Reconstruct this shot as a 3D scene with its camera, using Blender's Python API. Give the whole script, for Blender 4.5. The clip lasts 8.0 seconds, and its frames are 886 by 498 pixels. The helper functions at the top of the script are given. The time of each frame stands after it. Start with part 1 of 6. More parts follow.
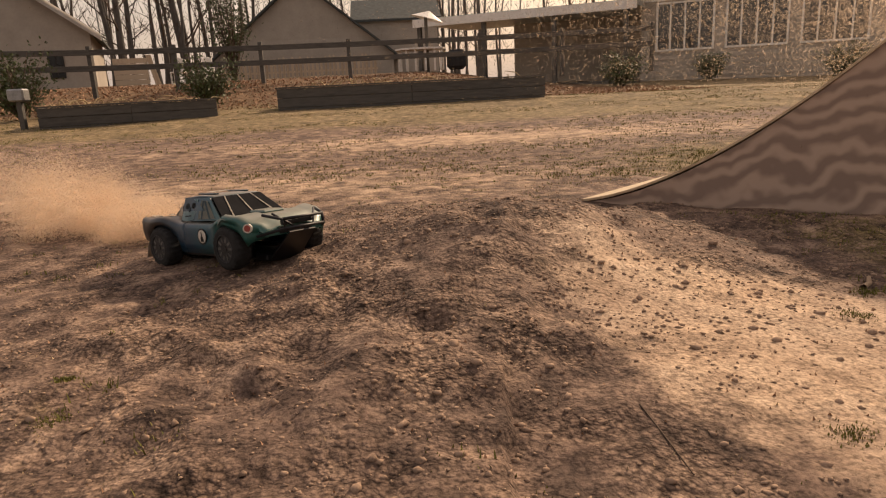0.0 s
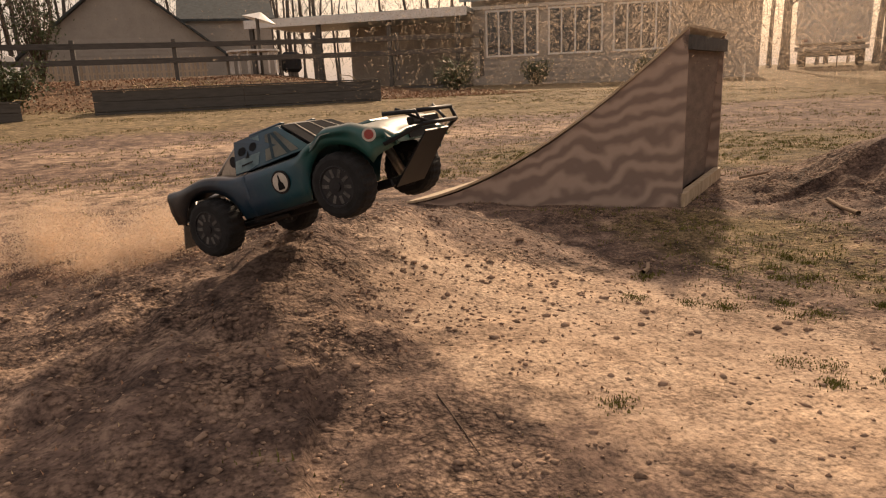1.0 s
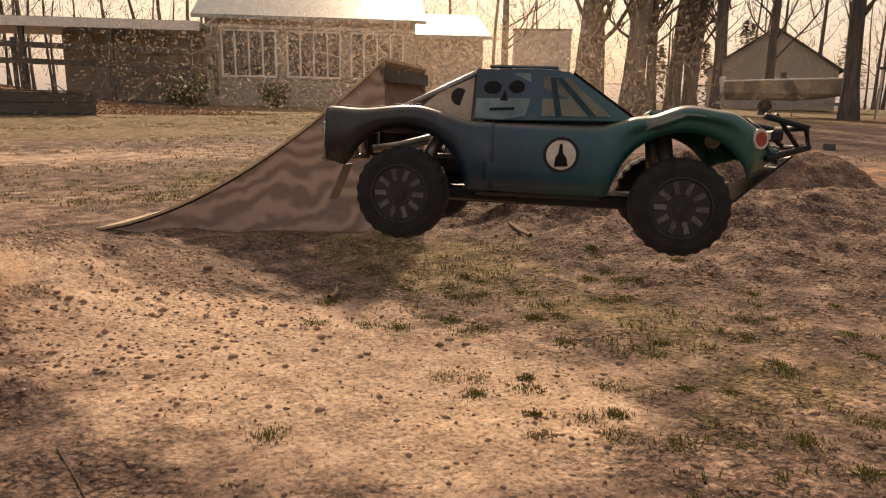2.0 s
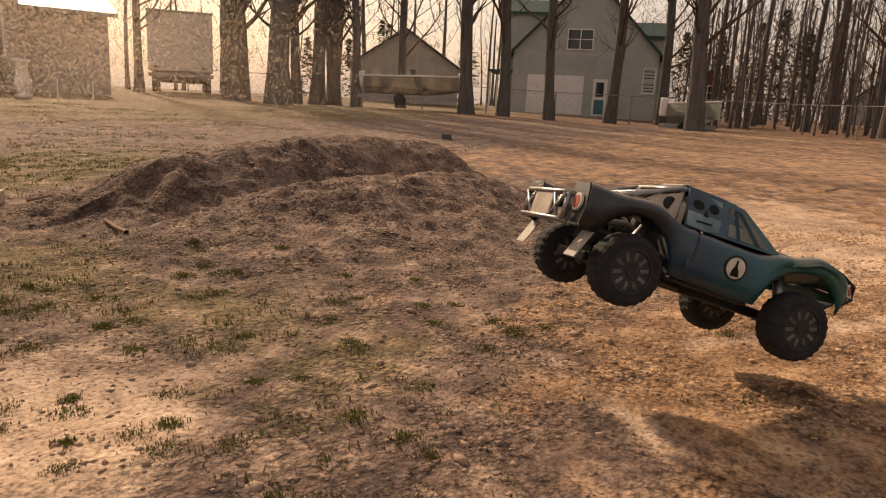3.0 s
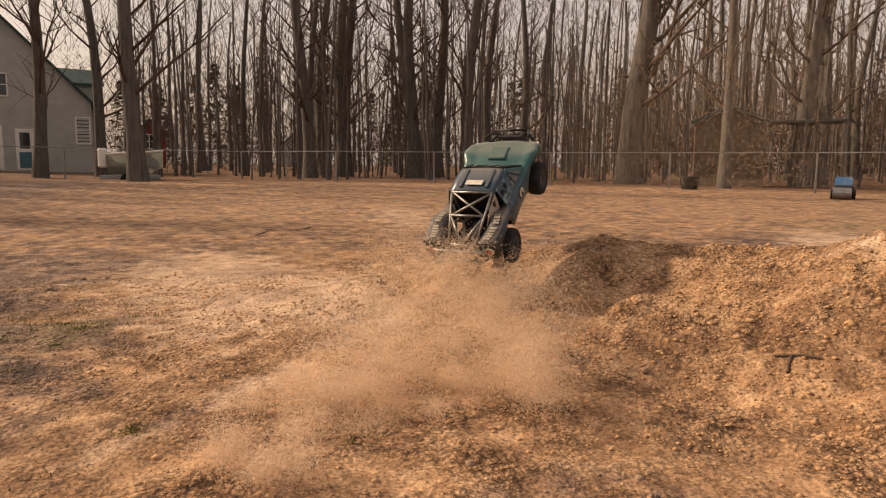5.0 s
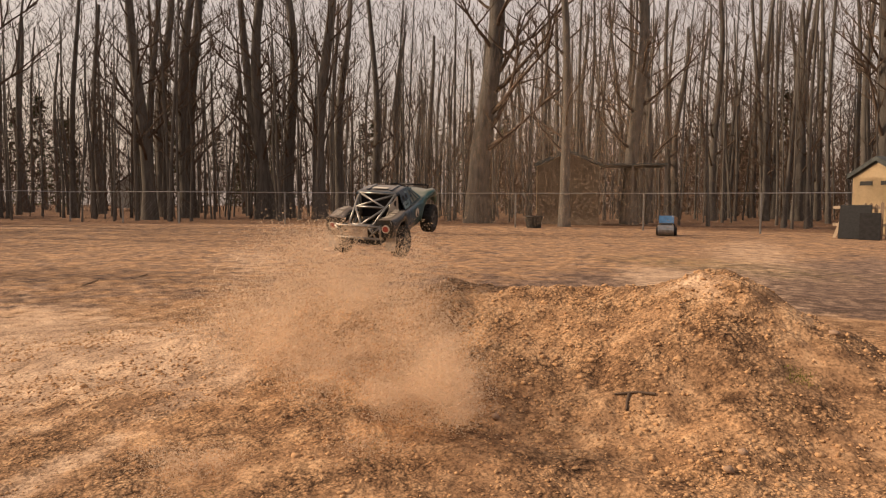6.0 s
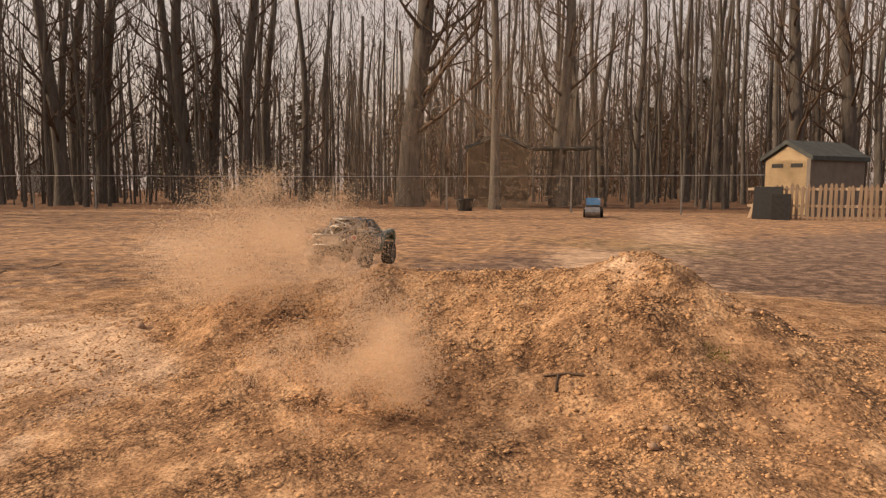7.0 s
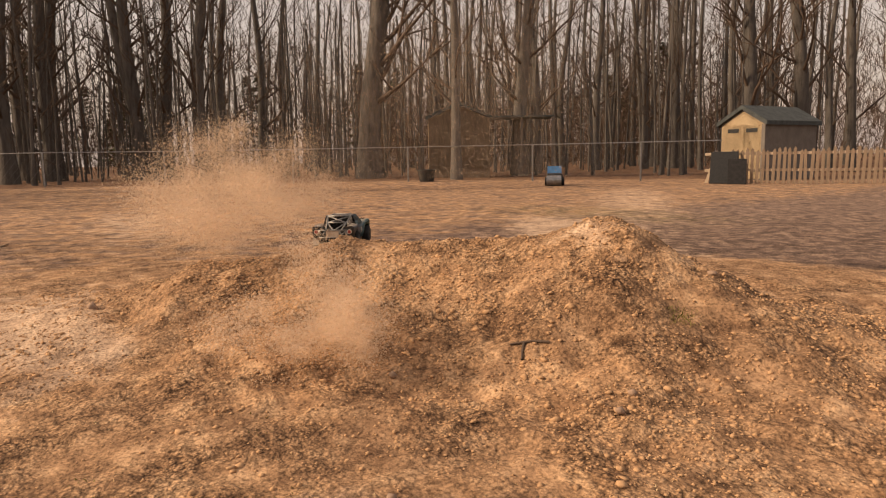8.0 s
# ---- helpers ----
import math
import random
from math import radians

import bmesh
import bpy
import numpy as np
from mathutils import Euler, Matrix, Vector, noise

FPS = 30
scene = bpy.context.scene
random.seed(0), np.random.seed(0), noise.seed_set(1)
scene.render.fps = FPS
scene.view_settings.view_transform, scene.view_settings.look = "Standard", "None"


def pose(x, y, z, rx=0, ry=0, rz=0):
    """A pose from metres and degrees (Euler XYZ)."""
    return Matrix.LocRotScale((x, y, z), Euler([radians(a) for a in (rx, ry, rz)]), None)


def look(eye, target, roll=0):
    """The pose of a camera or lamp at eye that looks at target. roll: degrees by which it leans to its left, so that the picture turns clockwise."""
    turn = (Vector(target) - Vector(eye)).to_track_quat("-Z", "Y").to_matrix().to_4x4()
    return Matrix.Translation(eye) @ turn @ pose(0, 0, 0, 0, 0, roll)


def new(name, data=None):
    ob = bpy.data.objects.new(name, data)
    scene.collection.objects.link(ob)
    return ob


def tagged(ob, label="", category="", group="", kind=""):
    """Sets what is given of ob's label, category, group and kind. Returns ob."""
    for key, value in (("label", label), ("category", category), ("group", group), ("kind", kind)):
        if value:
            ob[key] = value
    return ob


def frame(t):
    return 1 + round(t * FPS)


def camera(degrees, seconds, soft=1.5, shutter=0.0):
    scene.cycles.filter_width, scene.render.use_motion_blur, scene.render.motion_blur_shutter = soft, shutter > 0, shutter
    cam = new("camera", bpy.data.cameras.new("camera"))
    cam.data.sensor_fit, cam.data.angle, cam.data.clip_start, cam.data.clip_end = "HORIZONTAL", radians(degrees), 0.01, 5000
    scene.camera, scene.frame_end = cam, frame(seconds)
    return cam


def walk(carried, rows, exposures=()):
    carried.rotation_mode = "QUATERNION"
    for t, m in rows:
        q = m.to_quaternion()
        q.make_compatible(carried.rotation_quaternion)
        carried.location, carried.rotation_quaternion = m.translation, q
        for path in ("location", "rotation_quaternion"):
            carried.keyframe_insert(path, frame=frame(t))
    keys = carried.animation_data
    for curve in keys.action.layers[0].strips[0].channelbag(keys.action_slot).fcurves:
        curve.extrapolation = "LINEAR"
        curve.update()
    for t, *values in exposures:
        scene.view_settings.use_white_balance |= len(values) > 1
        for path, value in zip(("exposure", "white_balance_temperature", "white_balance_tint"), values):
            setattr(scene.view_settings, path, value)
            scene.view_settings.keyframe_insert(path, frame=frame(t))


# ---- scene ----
# camera and its walk
cam = camera(66.12, 8.0, soft=1.2, shutter=0.0)
PATH = [
    (0.0, 0.017, -0.004, 0.756, 76.25, 2.72, -0.99),
    (0.5, 0.066, -0.043, 0.757, 75.76, 2.87, -6.68),
    (1.0, 0.129, -0.068, 0.765, 75.93, 2.34, -13.96),
    (1.5, 0.223, -0.088, 0.769, 77.10, 0.65, -22.85),
    (1.7, 0.273, -0.107, 0.770, 77.58, -0.07, -27.11),
    (2.8, 0.580, -0.250, 0.752, 77.29, -2.74, -57.01),
    (3.0, 0.622, -0.282, 0.753, 77.81, -2.77, -62.49),
    (3.5, 0.708, -0.353, 0.765, 79.17, -2.38, -75.52),
    (4.0, 0.769, -0.422, 0.786, 79.25, -1.31, -87.03),
    (4.5, 0.823, -0.475, 0.813, 80.44, -0.61, -96.74),
    (5.0, 0.867, -0.516, 0.842, 82.96, -0.52, -105.99),
    (5.2, 0.882, -0.531, 0.853, 84.22, -0.60, -109.27),
    (6.3, 0.929, -0.579, 0.884, 86.58, -0.30, -120.44),
    (6.5, 0.934, -0.584, 0.889, 86.60, -0.29, -121.71),
    (7.0, 0.942, -0.593, 0.883, 84.95, -0.07, -123.95),
    (7.5, 0.964, -0.615, 0.873, 83.45, 0.34, -125.81),
    (8.0, 0.989, -0.632, 0.868, 82.52, 0.99, -127.17),
]
walk(cam, [(t, pose(x, y, z, rx, ry, rz)) for t, x, y, z, rx, ry, rz in PATH],
     exposures=[(0.0, 0.19), (8.0, 0.19)])

# world, sun
SUN_AZ, SUN_EL = math.atan2(0.55, 0.84), radians(31)
world = bpy.data.worlds.new("sky")
scene.world = world
world.use_nodes = True
wn = world.node_tree
sky = wn.nodes.new("ShaderNodeTexSky")
sky.sky_type = "NISHITA"
sky.sun_disc = False
sky.sun_elevation, sky.sun_rotation = SUN_EL, SUN_AZ
sky.dust_density, sky.air_density = 4.0, 1.4
tint = wn.nodes.new("ShaderNodeMix")
tint.data_type, tint.blend_type = "RGBA", "MULTIPLY"
tint.inputs[0].default_value, tint.inputs[7].default_value = 1.0, (1.0, 0.87, 0.80, 1)
wn.links.new(sky.outputs[0], tint.inputs[6])
# dust and thin cloud even out the sky towards a pale peach
veil = wn.nodes.new("ShaderNodeMix")
veil.data_type = "RGBA"
veil.inputs[0].default_value, veil.inputs[7].default_value = 0.62, (5.9, 4.65, 3.95, 1)
wn.links.new(tint.outputs[2], veil.inputs[6])
wn.links.new(veil.outputs[2], wn.nodes["Background"].inputs[0])
wn.nodes["Background"].inputs[1].default_value = 0.122
sun_data = bpy.data.lights.new("sun", "SUN")
sun_data.energy, sun_data.angle, sun_data.color = 4.6, radians(2.2), (1.0, 0.735, 0.50)
sun = new("sun", sun_data)
sun.matrix_world = look((0, 0, 0), (-math.sin(SUN_AZ) * math.cos(SUN_EL), -math.cos(SUN_AZ) * math.cos(SUN_EL), -math.sin(SUN_EL)))


# materials
def mat(name, color, color2=None, scale=20.0, rough=0.8, metal=0.0, bump=0.2, fine=6.0, stretch=(1, 1, 1), vary=0.0, bump_dist=0.01, spec=0.3):
    """A surface with variation at two scales: a broad one (scale) and a fine grain (scale x fine)."""
    m = bpy.data.materials.new(name)
    m.use_nodes = True
    nt, b = m.node_tree, m.node_tree.nodes["Principled BSDF"]
    b.inputs["Roughness"].default_value, b.inputs["Metallic"].default_value = rough, metal
    b.inputs["Specular IOR Level"].default_value = spec
    color2 = color2 or tuple(c * 0.6 for c in color)
    tc, mp = nt.nodes.new("ShaderNodeTexCoord"), nt.nodes.new("ShaderNodeMapping")
    mp.inputs["Scale"].default_value = stretch
    nt.links.new(tc.outputs["Object"], mp.inputs[0])
    n1, n2 = nt.nodes.new("ShaderNodeTexNoise"), nt.nodes.new("ShaderNodeTexNoise")
    n1.inputs["Scale"].default_value, n2.inputs["Scale"].default_value = scale, scale * fine
    n1.inputs["Detail"].default_value, n2.inputs["Detail"].default_value = 5, 3
    for n in (n1, n2):
        nt.links.new(mp.outputs[0], n.inputs["Vector"])
    add = nt.nodes.new("ShaderNodeMath")
    add.operation = "MULTIPLY_ADD"
    add.inputs[1].default_value = 0.45
    nt.links.new(n2.outputs["Fac"], add.inputs[0])
    nt.links.new(n1.outputs["Fac"], add.inputs[2])
    last = add
    if vary:
        info, m2 = nt.nodes.new("ShaderNodeObjectInfo"), nt.nodes.new("ShaderNodeMath")
        geo, ad = nt.nodes.new("ShaderNodeNewGeometry"), nt.nodes.new("ShaderNodeMath")
        nt.links.new(info.outputs["Random"], ad.inputs[0])
        nt.links.new(geo.outputs["Random Per Island"], ad.inputs[1])
        m2.operation, m2.inputs[1].default_value = "MULTIPLY_ADD", vary
        nt.links.new(ad.outputs[0], m2.inputs[0])
        nt.links.new(add.outputs[0], m2.inputs[2])
        last = m2
    ramp = nt.nodes.new("ShaderNodeValToRGB")
    ramp.color_ramp.elements[0].position, ramp.color_ramp.elements[1].position = 0.5, 0.9 + vary
    ramp.color_ramp.elements[0].color, ramp.color_ramp.elements[1].color = (*color2, 1), (*color, 1)
    nt.links.new(last.outputs[0], ramp.inputs[0])
    nt.links.new(ramp.outputs[0], b.inputs["Base Color"])
    if bump:
        bp = nt.nodes.new("ShaderNodeBump")
        bp.inputs["Strength"].default_value, bp.inputs["Distance"].default_value = bump, bump_dist
        nt.links.new(add.outputs[0], bp.inputs["Height"])
        nt.links.new(bp.outputs[0], b.inputs["Normal"])
    return m


def glass(name, tint=(0.02, 0.025, 0.03), rough=0.05):
    m = bpy.data.materials.new(name)
    m.use_nodes = True
    b = m.node_tree.nodes["Principled BSDF"]
    b.inputs["Base Color"].default_value, b.inputs["Roughness"].default_value = (*tint, 1), rough
    b.inputs["Specular IOR Level"].default_value = 0.6
    return m


def ground_material():
    """Sandy clay with dry grass and leaf litter, mixed by the zones stored on the ground."""
    m = bpy.data.materials.new("ground_soil")
    m.use_nodes = True
    nt = m.node_tree
    b = nt.nodes["Principled BSDF"]
    b.inputs["Roughness"].default_value, b.inputs["Specular IOR Level"].default_value = 0.95, 0.15
    tc = nt.nodes.new("ShaderNodeTexCoord")

    def noise_tex(scale, detail=6, rough=0.6):
        n = nt.nodes.new("ShaderNodeTexNoise")
        n.inputs["Scale"].default_value, n.inputs["Detail"].default_value, n.inputs["Roughness"].default_value = scale, detail, rough
        nt.links.new(tc.outputs["Object"], n.inputs["Vector"])
        return n.outputs["Fac"]

    def ramp(fac, stops):
        r = nt.nodes.new("ShaderNodeValToRGB")
        while len(r.color_ramp.elements) < len(stops):
            r.color_ramp.elements.new(0.5)
        for e, (p, c) in zip(r.color_ramp.elements, stops):
            e.position, e.color = p, (*c, 1)
        nt.links.new(fac, r.inputs[0])
        return r.outputs[0]

    def math_node(op, a, c):
        n = nt.nodes.new("ShaderNodeMath")
        n.operation = op
        for k, v in enumerate((a, c)):
            if isinstance(v, float):
                n.inputs[k].default_value = v
            else:
                nt.links.new(v, n.inputs[k])
        n.use_clamp = True
        return n.outputs[0]

    def mix(fac, a, c):
        n = nt.nodes.new("ShaderNodeMix")
        n.data_type = "RGBA"
        nt.links.new(fac, n.inputs[0])
        nt.links.new(a, n.inputs[6])
        nt.links.new(c, n.inputs[7])
        return n.outputs[2]

    def zone(name):
        a = nt.nodes.new("ShaderNodeAttribute")
        a.attribute_name = name
        return a.outputs["Fac"]

    def crumbs(scale, wobble):
        v = nt.nodes.new("ShaderNodeTexVoronoi")
        v.inputs["Scale"].default_value, v.inputs["Randomness"].default_value = scale, 1.0
        warp, wob = nt.nodes.new("ShaderNodeVectorMath"), nt.nodes.new("ShaderNodeTexNoise")
        warp.operation = "MULTIPLY_ADD"
        wob.inputs["Scale"].default_value = scale * 0.6
        nt.links.new(tc.outputs["Object"], wob.inputs["Vector"])
        nt.links.new(wob.outputs["Color"], warp.inputs[0])
        warp.inputs[1].default_value = (wobble, wobble, wobble)
        nt.links.new(tc.outputs["Object"], warp.inputs[2])
        nt.links.new(warp.outputs[0], v.inputs["Vector"])
        return v.outputs["Distance"]

    def times(a, c, amount=None):
        n = nt.nodes.new("ShaderNodeMix")
        n.data_type, n.blend_type = "RGBA", "MULTIPLY"
        n.inputs[0].default_value = 1.0
        if amount is not None:
            nt.links.new(amount, n.inputs[0])
        nt.links.new(a, n.inputs[6])
        nt.links.new(c, n.inputs[7])
        return n.outputs[2]

    fine, mid, broad = noise_tex(75), noise_tex(7.0, 7, 0.65), noise_tex(1.5)
    soil = ramp(mid, [(0.34, (0.085, 0.060, 0.049)), (0.5, (0.190, 0.132, 0.102)), (0.66, (0.37, 0.265, 0.195))])
    sand = ramp(mid, [(0.30, (0.30, 0.21, 0.145)), (0.46, (0.485, 0.352, 0.245)), (0.68, (0.62, 0.47, 0.335))])
    clay = ramp(mid, [(0.32, (0.24, 0.135, 0.070)), (0.5, (0.45, 0.272, 0.140)), (0.68, (0.64, 0.42, 0.23))])
    grass = ramp(mid, [(0.32, (0.085, 0.072, 0.028)), (0.5, (0.205, 0.16, 0.068)), (0.68, (0.40, 0.30, 0.165))])
    leaf = ramp(mid, [(0.3, (0.06, 0.035, 0.022)), (0.55, (0.16, 0.085, 0.05)), (0.8, (0.30, 0.18, 0.11))])

    def soft(z, n, gain=3.0):
        # the zone's edge is broken up by the noise
        s = math_node("ADD", z, n)
        return math_node("MULTIPLY", math_node("SUBTRACT", s, 0.78), gain)

    ragged = noise_tex(5.0, 8, 0.7)
    sandy = soft(zone("sand"), ragged, 4.0)
    col = mix(soft(zone("clay"), noise_tex(3.0)), soil, clay)
    col = mix(sandy, col, sand)
    col = mix(soft(zone("grass"), noise_tex(6.5, 8, 0.7)), col, grass)
    col = mix(soft(zone("leaf"), noise_tex(5.0)), col, leaf)
    # damp and dusty stretches
    stain = ramp(broad, [(0.36, (0.74, 0.72, 0.72)), (0.5, (1.0, 1.0, 1.0)), (0.66, (1.14, 1.12, 1.08))])
    col = times(col, stain)
    grainy = ramp(fine, [(0.36, (0.50, 0.48, 0.46)), (0.5, (1.0, 1.0, 1.0)), (0.66, (1.2, 1.18, 1.15))])
    col = times(col, grainy)
    # shade in the gaps between crumbs, darkened into the colour, few where sand is packed
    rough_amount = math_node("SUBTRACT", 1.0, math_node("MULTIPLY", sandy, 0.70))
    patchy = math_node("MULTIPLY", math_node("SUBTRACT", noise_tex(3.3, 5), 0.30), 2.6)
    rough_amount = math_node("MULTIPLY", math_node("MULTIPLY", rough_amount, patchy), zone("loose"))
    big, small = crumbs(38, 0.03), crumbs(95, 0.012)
    gap_shade = ramp(big, [(0.30, (1.05, 1.04, 1.02)), (0.52, (0.80, 0.79, 0.78)), (0.74, (0.26, 0.24, 0.23))])
    col = times(col, gap_shade, rough_amount)
    gap_shade = ramp(small, [(0.30, (1.05, 1.04, 1.02)), (0.56, (0.78, 0.77, 0.76)), (0.76, (0.34, 0.32, 0.31))])
    col = times(col, gap_shade, rough_amount)
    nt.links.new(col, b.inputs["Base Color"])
    lumps_h = math_node("ADD", math_node("MULTIPLY", math_node("SUBTRACT", 1.0, big), 0.55), math_node("MULTIPLY", math_node("SUBTRACT", 1.0, small), 0.25))
    tall = math_node("ADD", math_node("MULTIPLY", lumps_h, math_node("ADD", rough_amount, 0.08)), math_node("MULTIPLY", math_node("MULTIPLY", fine, zone("loose")), 0.16))
    bp = nt.nodes.new("ShaderNodeBump")
    bp.inputs["Strength"].default_value, bp.inputs["Distance"].default_value = 1.0, 0.020
    nt.links.new(tall, bp.inputs["Height"])
    nt.links.new(bp.outputs[0], b.inputs["Normal"])
    return m


GROUND_MAT = ground_material()
CLOD = mat("dry_clod", (0.30, 0.21, 0.15), (0.06, 0.043, 0.034), 30, 0.95, vary=0.3, spec=0.1)
CLAY_CLOD = mat("clay_clod", (0.44, 0.275, 0.15), (0.17, 0.10, 0.055), 30, 0.95, vary=0.3, spec=0.1)
GRASS = mat("grass_blade", (0.16, 0.15, 0.035), (0.05, 0.06, 0.015), 8, 0.8, vary=0.3, bump=0, spec=0.2)
STRAW = mat("dry_straw", (0.50, 0.38, 0.22), (0.24, 0.16, 0.09), 8, 0.9, vary=0.3, bump=0, spec=0.1)
BARK = mat("bark", (0.130, 0.118, 0.105), (0.046, 0.042, 0.038), 3, 0.95, bump=0.8, fine=7, stretch=(3, 3, 0.5), bump_dist=0.04, vary=0.15, spec=0.1)
TWIG = mat("twig_bark", (0.11, 0.08, 0.06), (0.045, 0.033, 0.026), 3, 0.95, bump=0, vary=0.2, spec=0.1)
PLY = mat("plywood", (0.30, 0.19, 0.11), (0.17, 0.10, 0.06), 6, 0.7, bump=0.15, fine=20, stretch=(1, 1, 5))
PLY_TOP = mat("pale_plywood", (0.55, 0.44, 0.30), (0.36, 0.27, 0.17), 5, 0.75, bump=0.15, stretch=(1, 5, 1))
OLDWOOD = mat("weathered_wood", (0.105, 0.097, 0.086), (0.046, 0.043, 0.039), 5, 0.9, bump=0.3, stretch=(0.6, 4, 4), vary=0.15)
PICKET = mat("bare_picket_wood", (0.50, 0.40, 0.29), (0.25, 0.19, 0.13), 6, 0.9, bump=0.2, stretch=(4, 4, 0.5), vary=0.3)
BROWN_PICKET = mat("brown_picket_wood", (0.25, 0.185, 0.13), (0.12, 0.085, 0.06), 6, 0.9, bump=0.2, stretch=(4, 4, 0.5), vary=0.3)
SIDING = mat("beige_siding", (0.38, 0.34, 0.29), (0.31, 0.28, 0.24), 1.5, 0.75, bump=0.05, spec=0.2)
SIDING_GREY = mat("grey_green_siding", (0.42, 0.43, 0.39), (0.34, 0.35, 0.32), 1.5, 0.75, bump=0.05, spec=0.2)
SHINGLE = mat("dark_shingle", (0.075, 0.085, 0.085), (0.04, 0.045, 0.045), 5, 0.9, bump=0.3)
WHITE = mat("white_paint", (0.78, 0.75, 0.70), (0.68, 0.64, 0.58), 4, 0.5, bump=0.03)
METAL = mat("galvanised_steel", (0.32, 0.32, 0.32), (0.2, 0.2, 0.2), 12, 0.45, metal=0.9, bump=0.05)
WINDOW = glass("window_glass")
PLASTIC_BLACK = mat("black_plastic", (0.022, 0.022, 0.022), (0.012, 0.012, 0.012), 20, 0.55, bump=0.05)
DARK = mat("dark_cloth", (0.03, 0.03, 0.032), (0.015, 0.015, 0.016), 10, 0.8)
BLUE = mat("blue_tarp", (0.06, 0.16, 0.32), (0.03, 0.09, 0.2), 6, 0.6)
BRICKRED = mat("red_barn_paint", (0.25, 0.06, 0.04), (0.17, 0.04, 0.03), 5, 0.8)
RUBBER = mat("dusty_rubber", (0.022, 0.022, 0.022), (0.010, 0.010, 0.010), 30, 0.85, bump=0.1)
RIM = mat("dark_rim", (0.035, 0.036, 0.038), (0.018, 0.018, 0.02), 30, 0.5, metal=0.3, bump=0)
STEEL = mat("cage_steel", (0.30, 0.29, 0.27), (0.15, 0.145, 0.135), 30, 0.4, metal=0.8, bump=0.02)
SHED_TAN = mat("tan_resin", (0.60, 0.47, 0.29), (0.48, 0.37, 0.23), 3, 0.6, bump=0.05)
# darker grey for the tan shed's sides, their shade put into the colour
SHED_SHADED = mat("shaded_grey_resin", (0.17, 0.15, 0.13), (0.12, 0.105, 0.09), 3, 0.7, bump=0.05)
SHED_WOOD = mat("brown_shed_panel", (0.19, 0.14, 0.095), (0.12, 0.09, 0.06), 3, 0.8, stretch=(4, 4, 0.6))


# mesh helpers
def obj_from(name, verts, faces, material, smooth=False):
    me = bpy.data.meshes.new(name)
    me.from_pydata([tuple(v) for v in verts], [], [tuple(f) for f in faces])
    me.materials.append(material)
    if smooth:
        me.polygons.foreach_set("use_smooth", [True] * len(me.polygons))
    return new(name, me)


def from_bm(name, bm, material, parent=None, label="", smooth=False):
    me = bpy.data.meshes.new(name)
    bm.normal_update()
    bm.to_mesh(me)
    bm.free()
    me.materials.append(material)
    if smooth:
        me.polygons.foreach_set("use_smooth", [True] * len(me.polygons))
    ob = new(name, me)
    if parent:
        ob.parent = parent
    if label:
        ob["label"] = label
    return ob


def part(name, bm, material, parent, label="", smooth=False):
    return from_bm(name, bm, material, parent, label, smooth)


def empty(name, m=None):
    e = new(name)
    e.empty_display_size = 0.1
    if m:
        e.matrix_world = m
    return e


def box(x0, x1, y0, y1, z0, z1, bevel=0.0, bm=None):
    bm = bm or bmesh.new()
    r = bmesh.ops.create_cube(bm, size=1)
    for v in r["verts"]:
        v.co = Vector((x0 + (v.co.x + 0.5) * (x1 - x0), y0 + (v.co.y + 0.5) * (y1 - y0), z0 + (v.co.z + 0.5) * (z1 - z0)))
    if bevel:
        es = list({e for v in r["verts"] for e in v.link_edges})
        bmesh.ops.bevel(bm, geom=es, offset=bevel, segments=1, affect="EDGES")
    return bm


def tube(points, radius, bm=None, sides=8, radii=None):
    """A tube through points; radii, one a point, makes it taper."""
    bm = bm or bmesh.new()
    pts = [Vector(p) for p in points]
    rings, side = [], None
    for i, p in enumerate(pts):
        d = (pts[min(i + 1, len(pts) - 1)] - pts[max(i - 1, 0)]).normalized()
        if side is None:
            side = d.orthogonal().normalized()
        side = (side - d * side.dot(d)).normalized()
        up = d.cross(side)
        r = radii[i] if radii else radius
        rings.append([bm.verts.new(p + r * (math.cos(a) * side + math.sin(a) * up)) for a in [k * 2 * math.pi / sides for k in range(sides)]])
    for a, b in zip(rings, rings[1:]):
        for k in range(sides):
            bm.faces.new((a[k], a[(k + 1) % sides], b[(k + 1) % sides], b[k]))
    bm.faces.new(rings[0][::-1])
    bm.faces.new(rings[-1])
    return bm


def prism(outline, y0, y1, bm=None):
    """An outline in x, z, drawn out along y."""
    bm = bm or bmesh.new()
    a = [bm.verts.new((x, y0, z)) for x, z in outline]
    b = [bm.verts.new((x, y1, z)) for x, z in outline]
    n = len(outline)
    for k in range(n):
        bm.faces.new((a[k], b[k], b[(k + 1) % n], a[(k + 1) % n]))
    bm.faces.new(a)
    bm.faces.new(b[::-1])
    bmesh.ops.recalc_face_normals(bm, faces=bm.faces)
    return bm


# the lie of the land
def hash2(ix, iy, seed):
    n = (ix.astype(np.int64) * 374761393 + iy.astype(np.int64) * 668265263 + seed * 1442695041) & 0x7FFFFFFF
    n = ((n ^ (n >> 13)) * 1274126177) & 0x7FFFFFFF
    return ((n ^ (n >> 16)) & 0xFFFF) / 65535.0


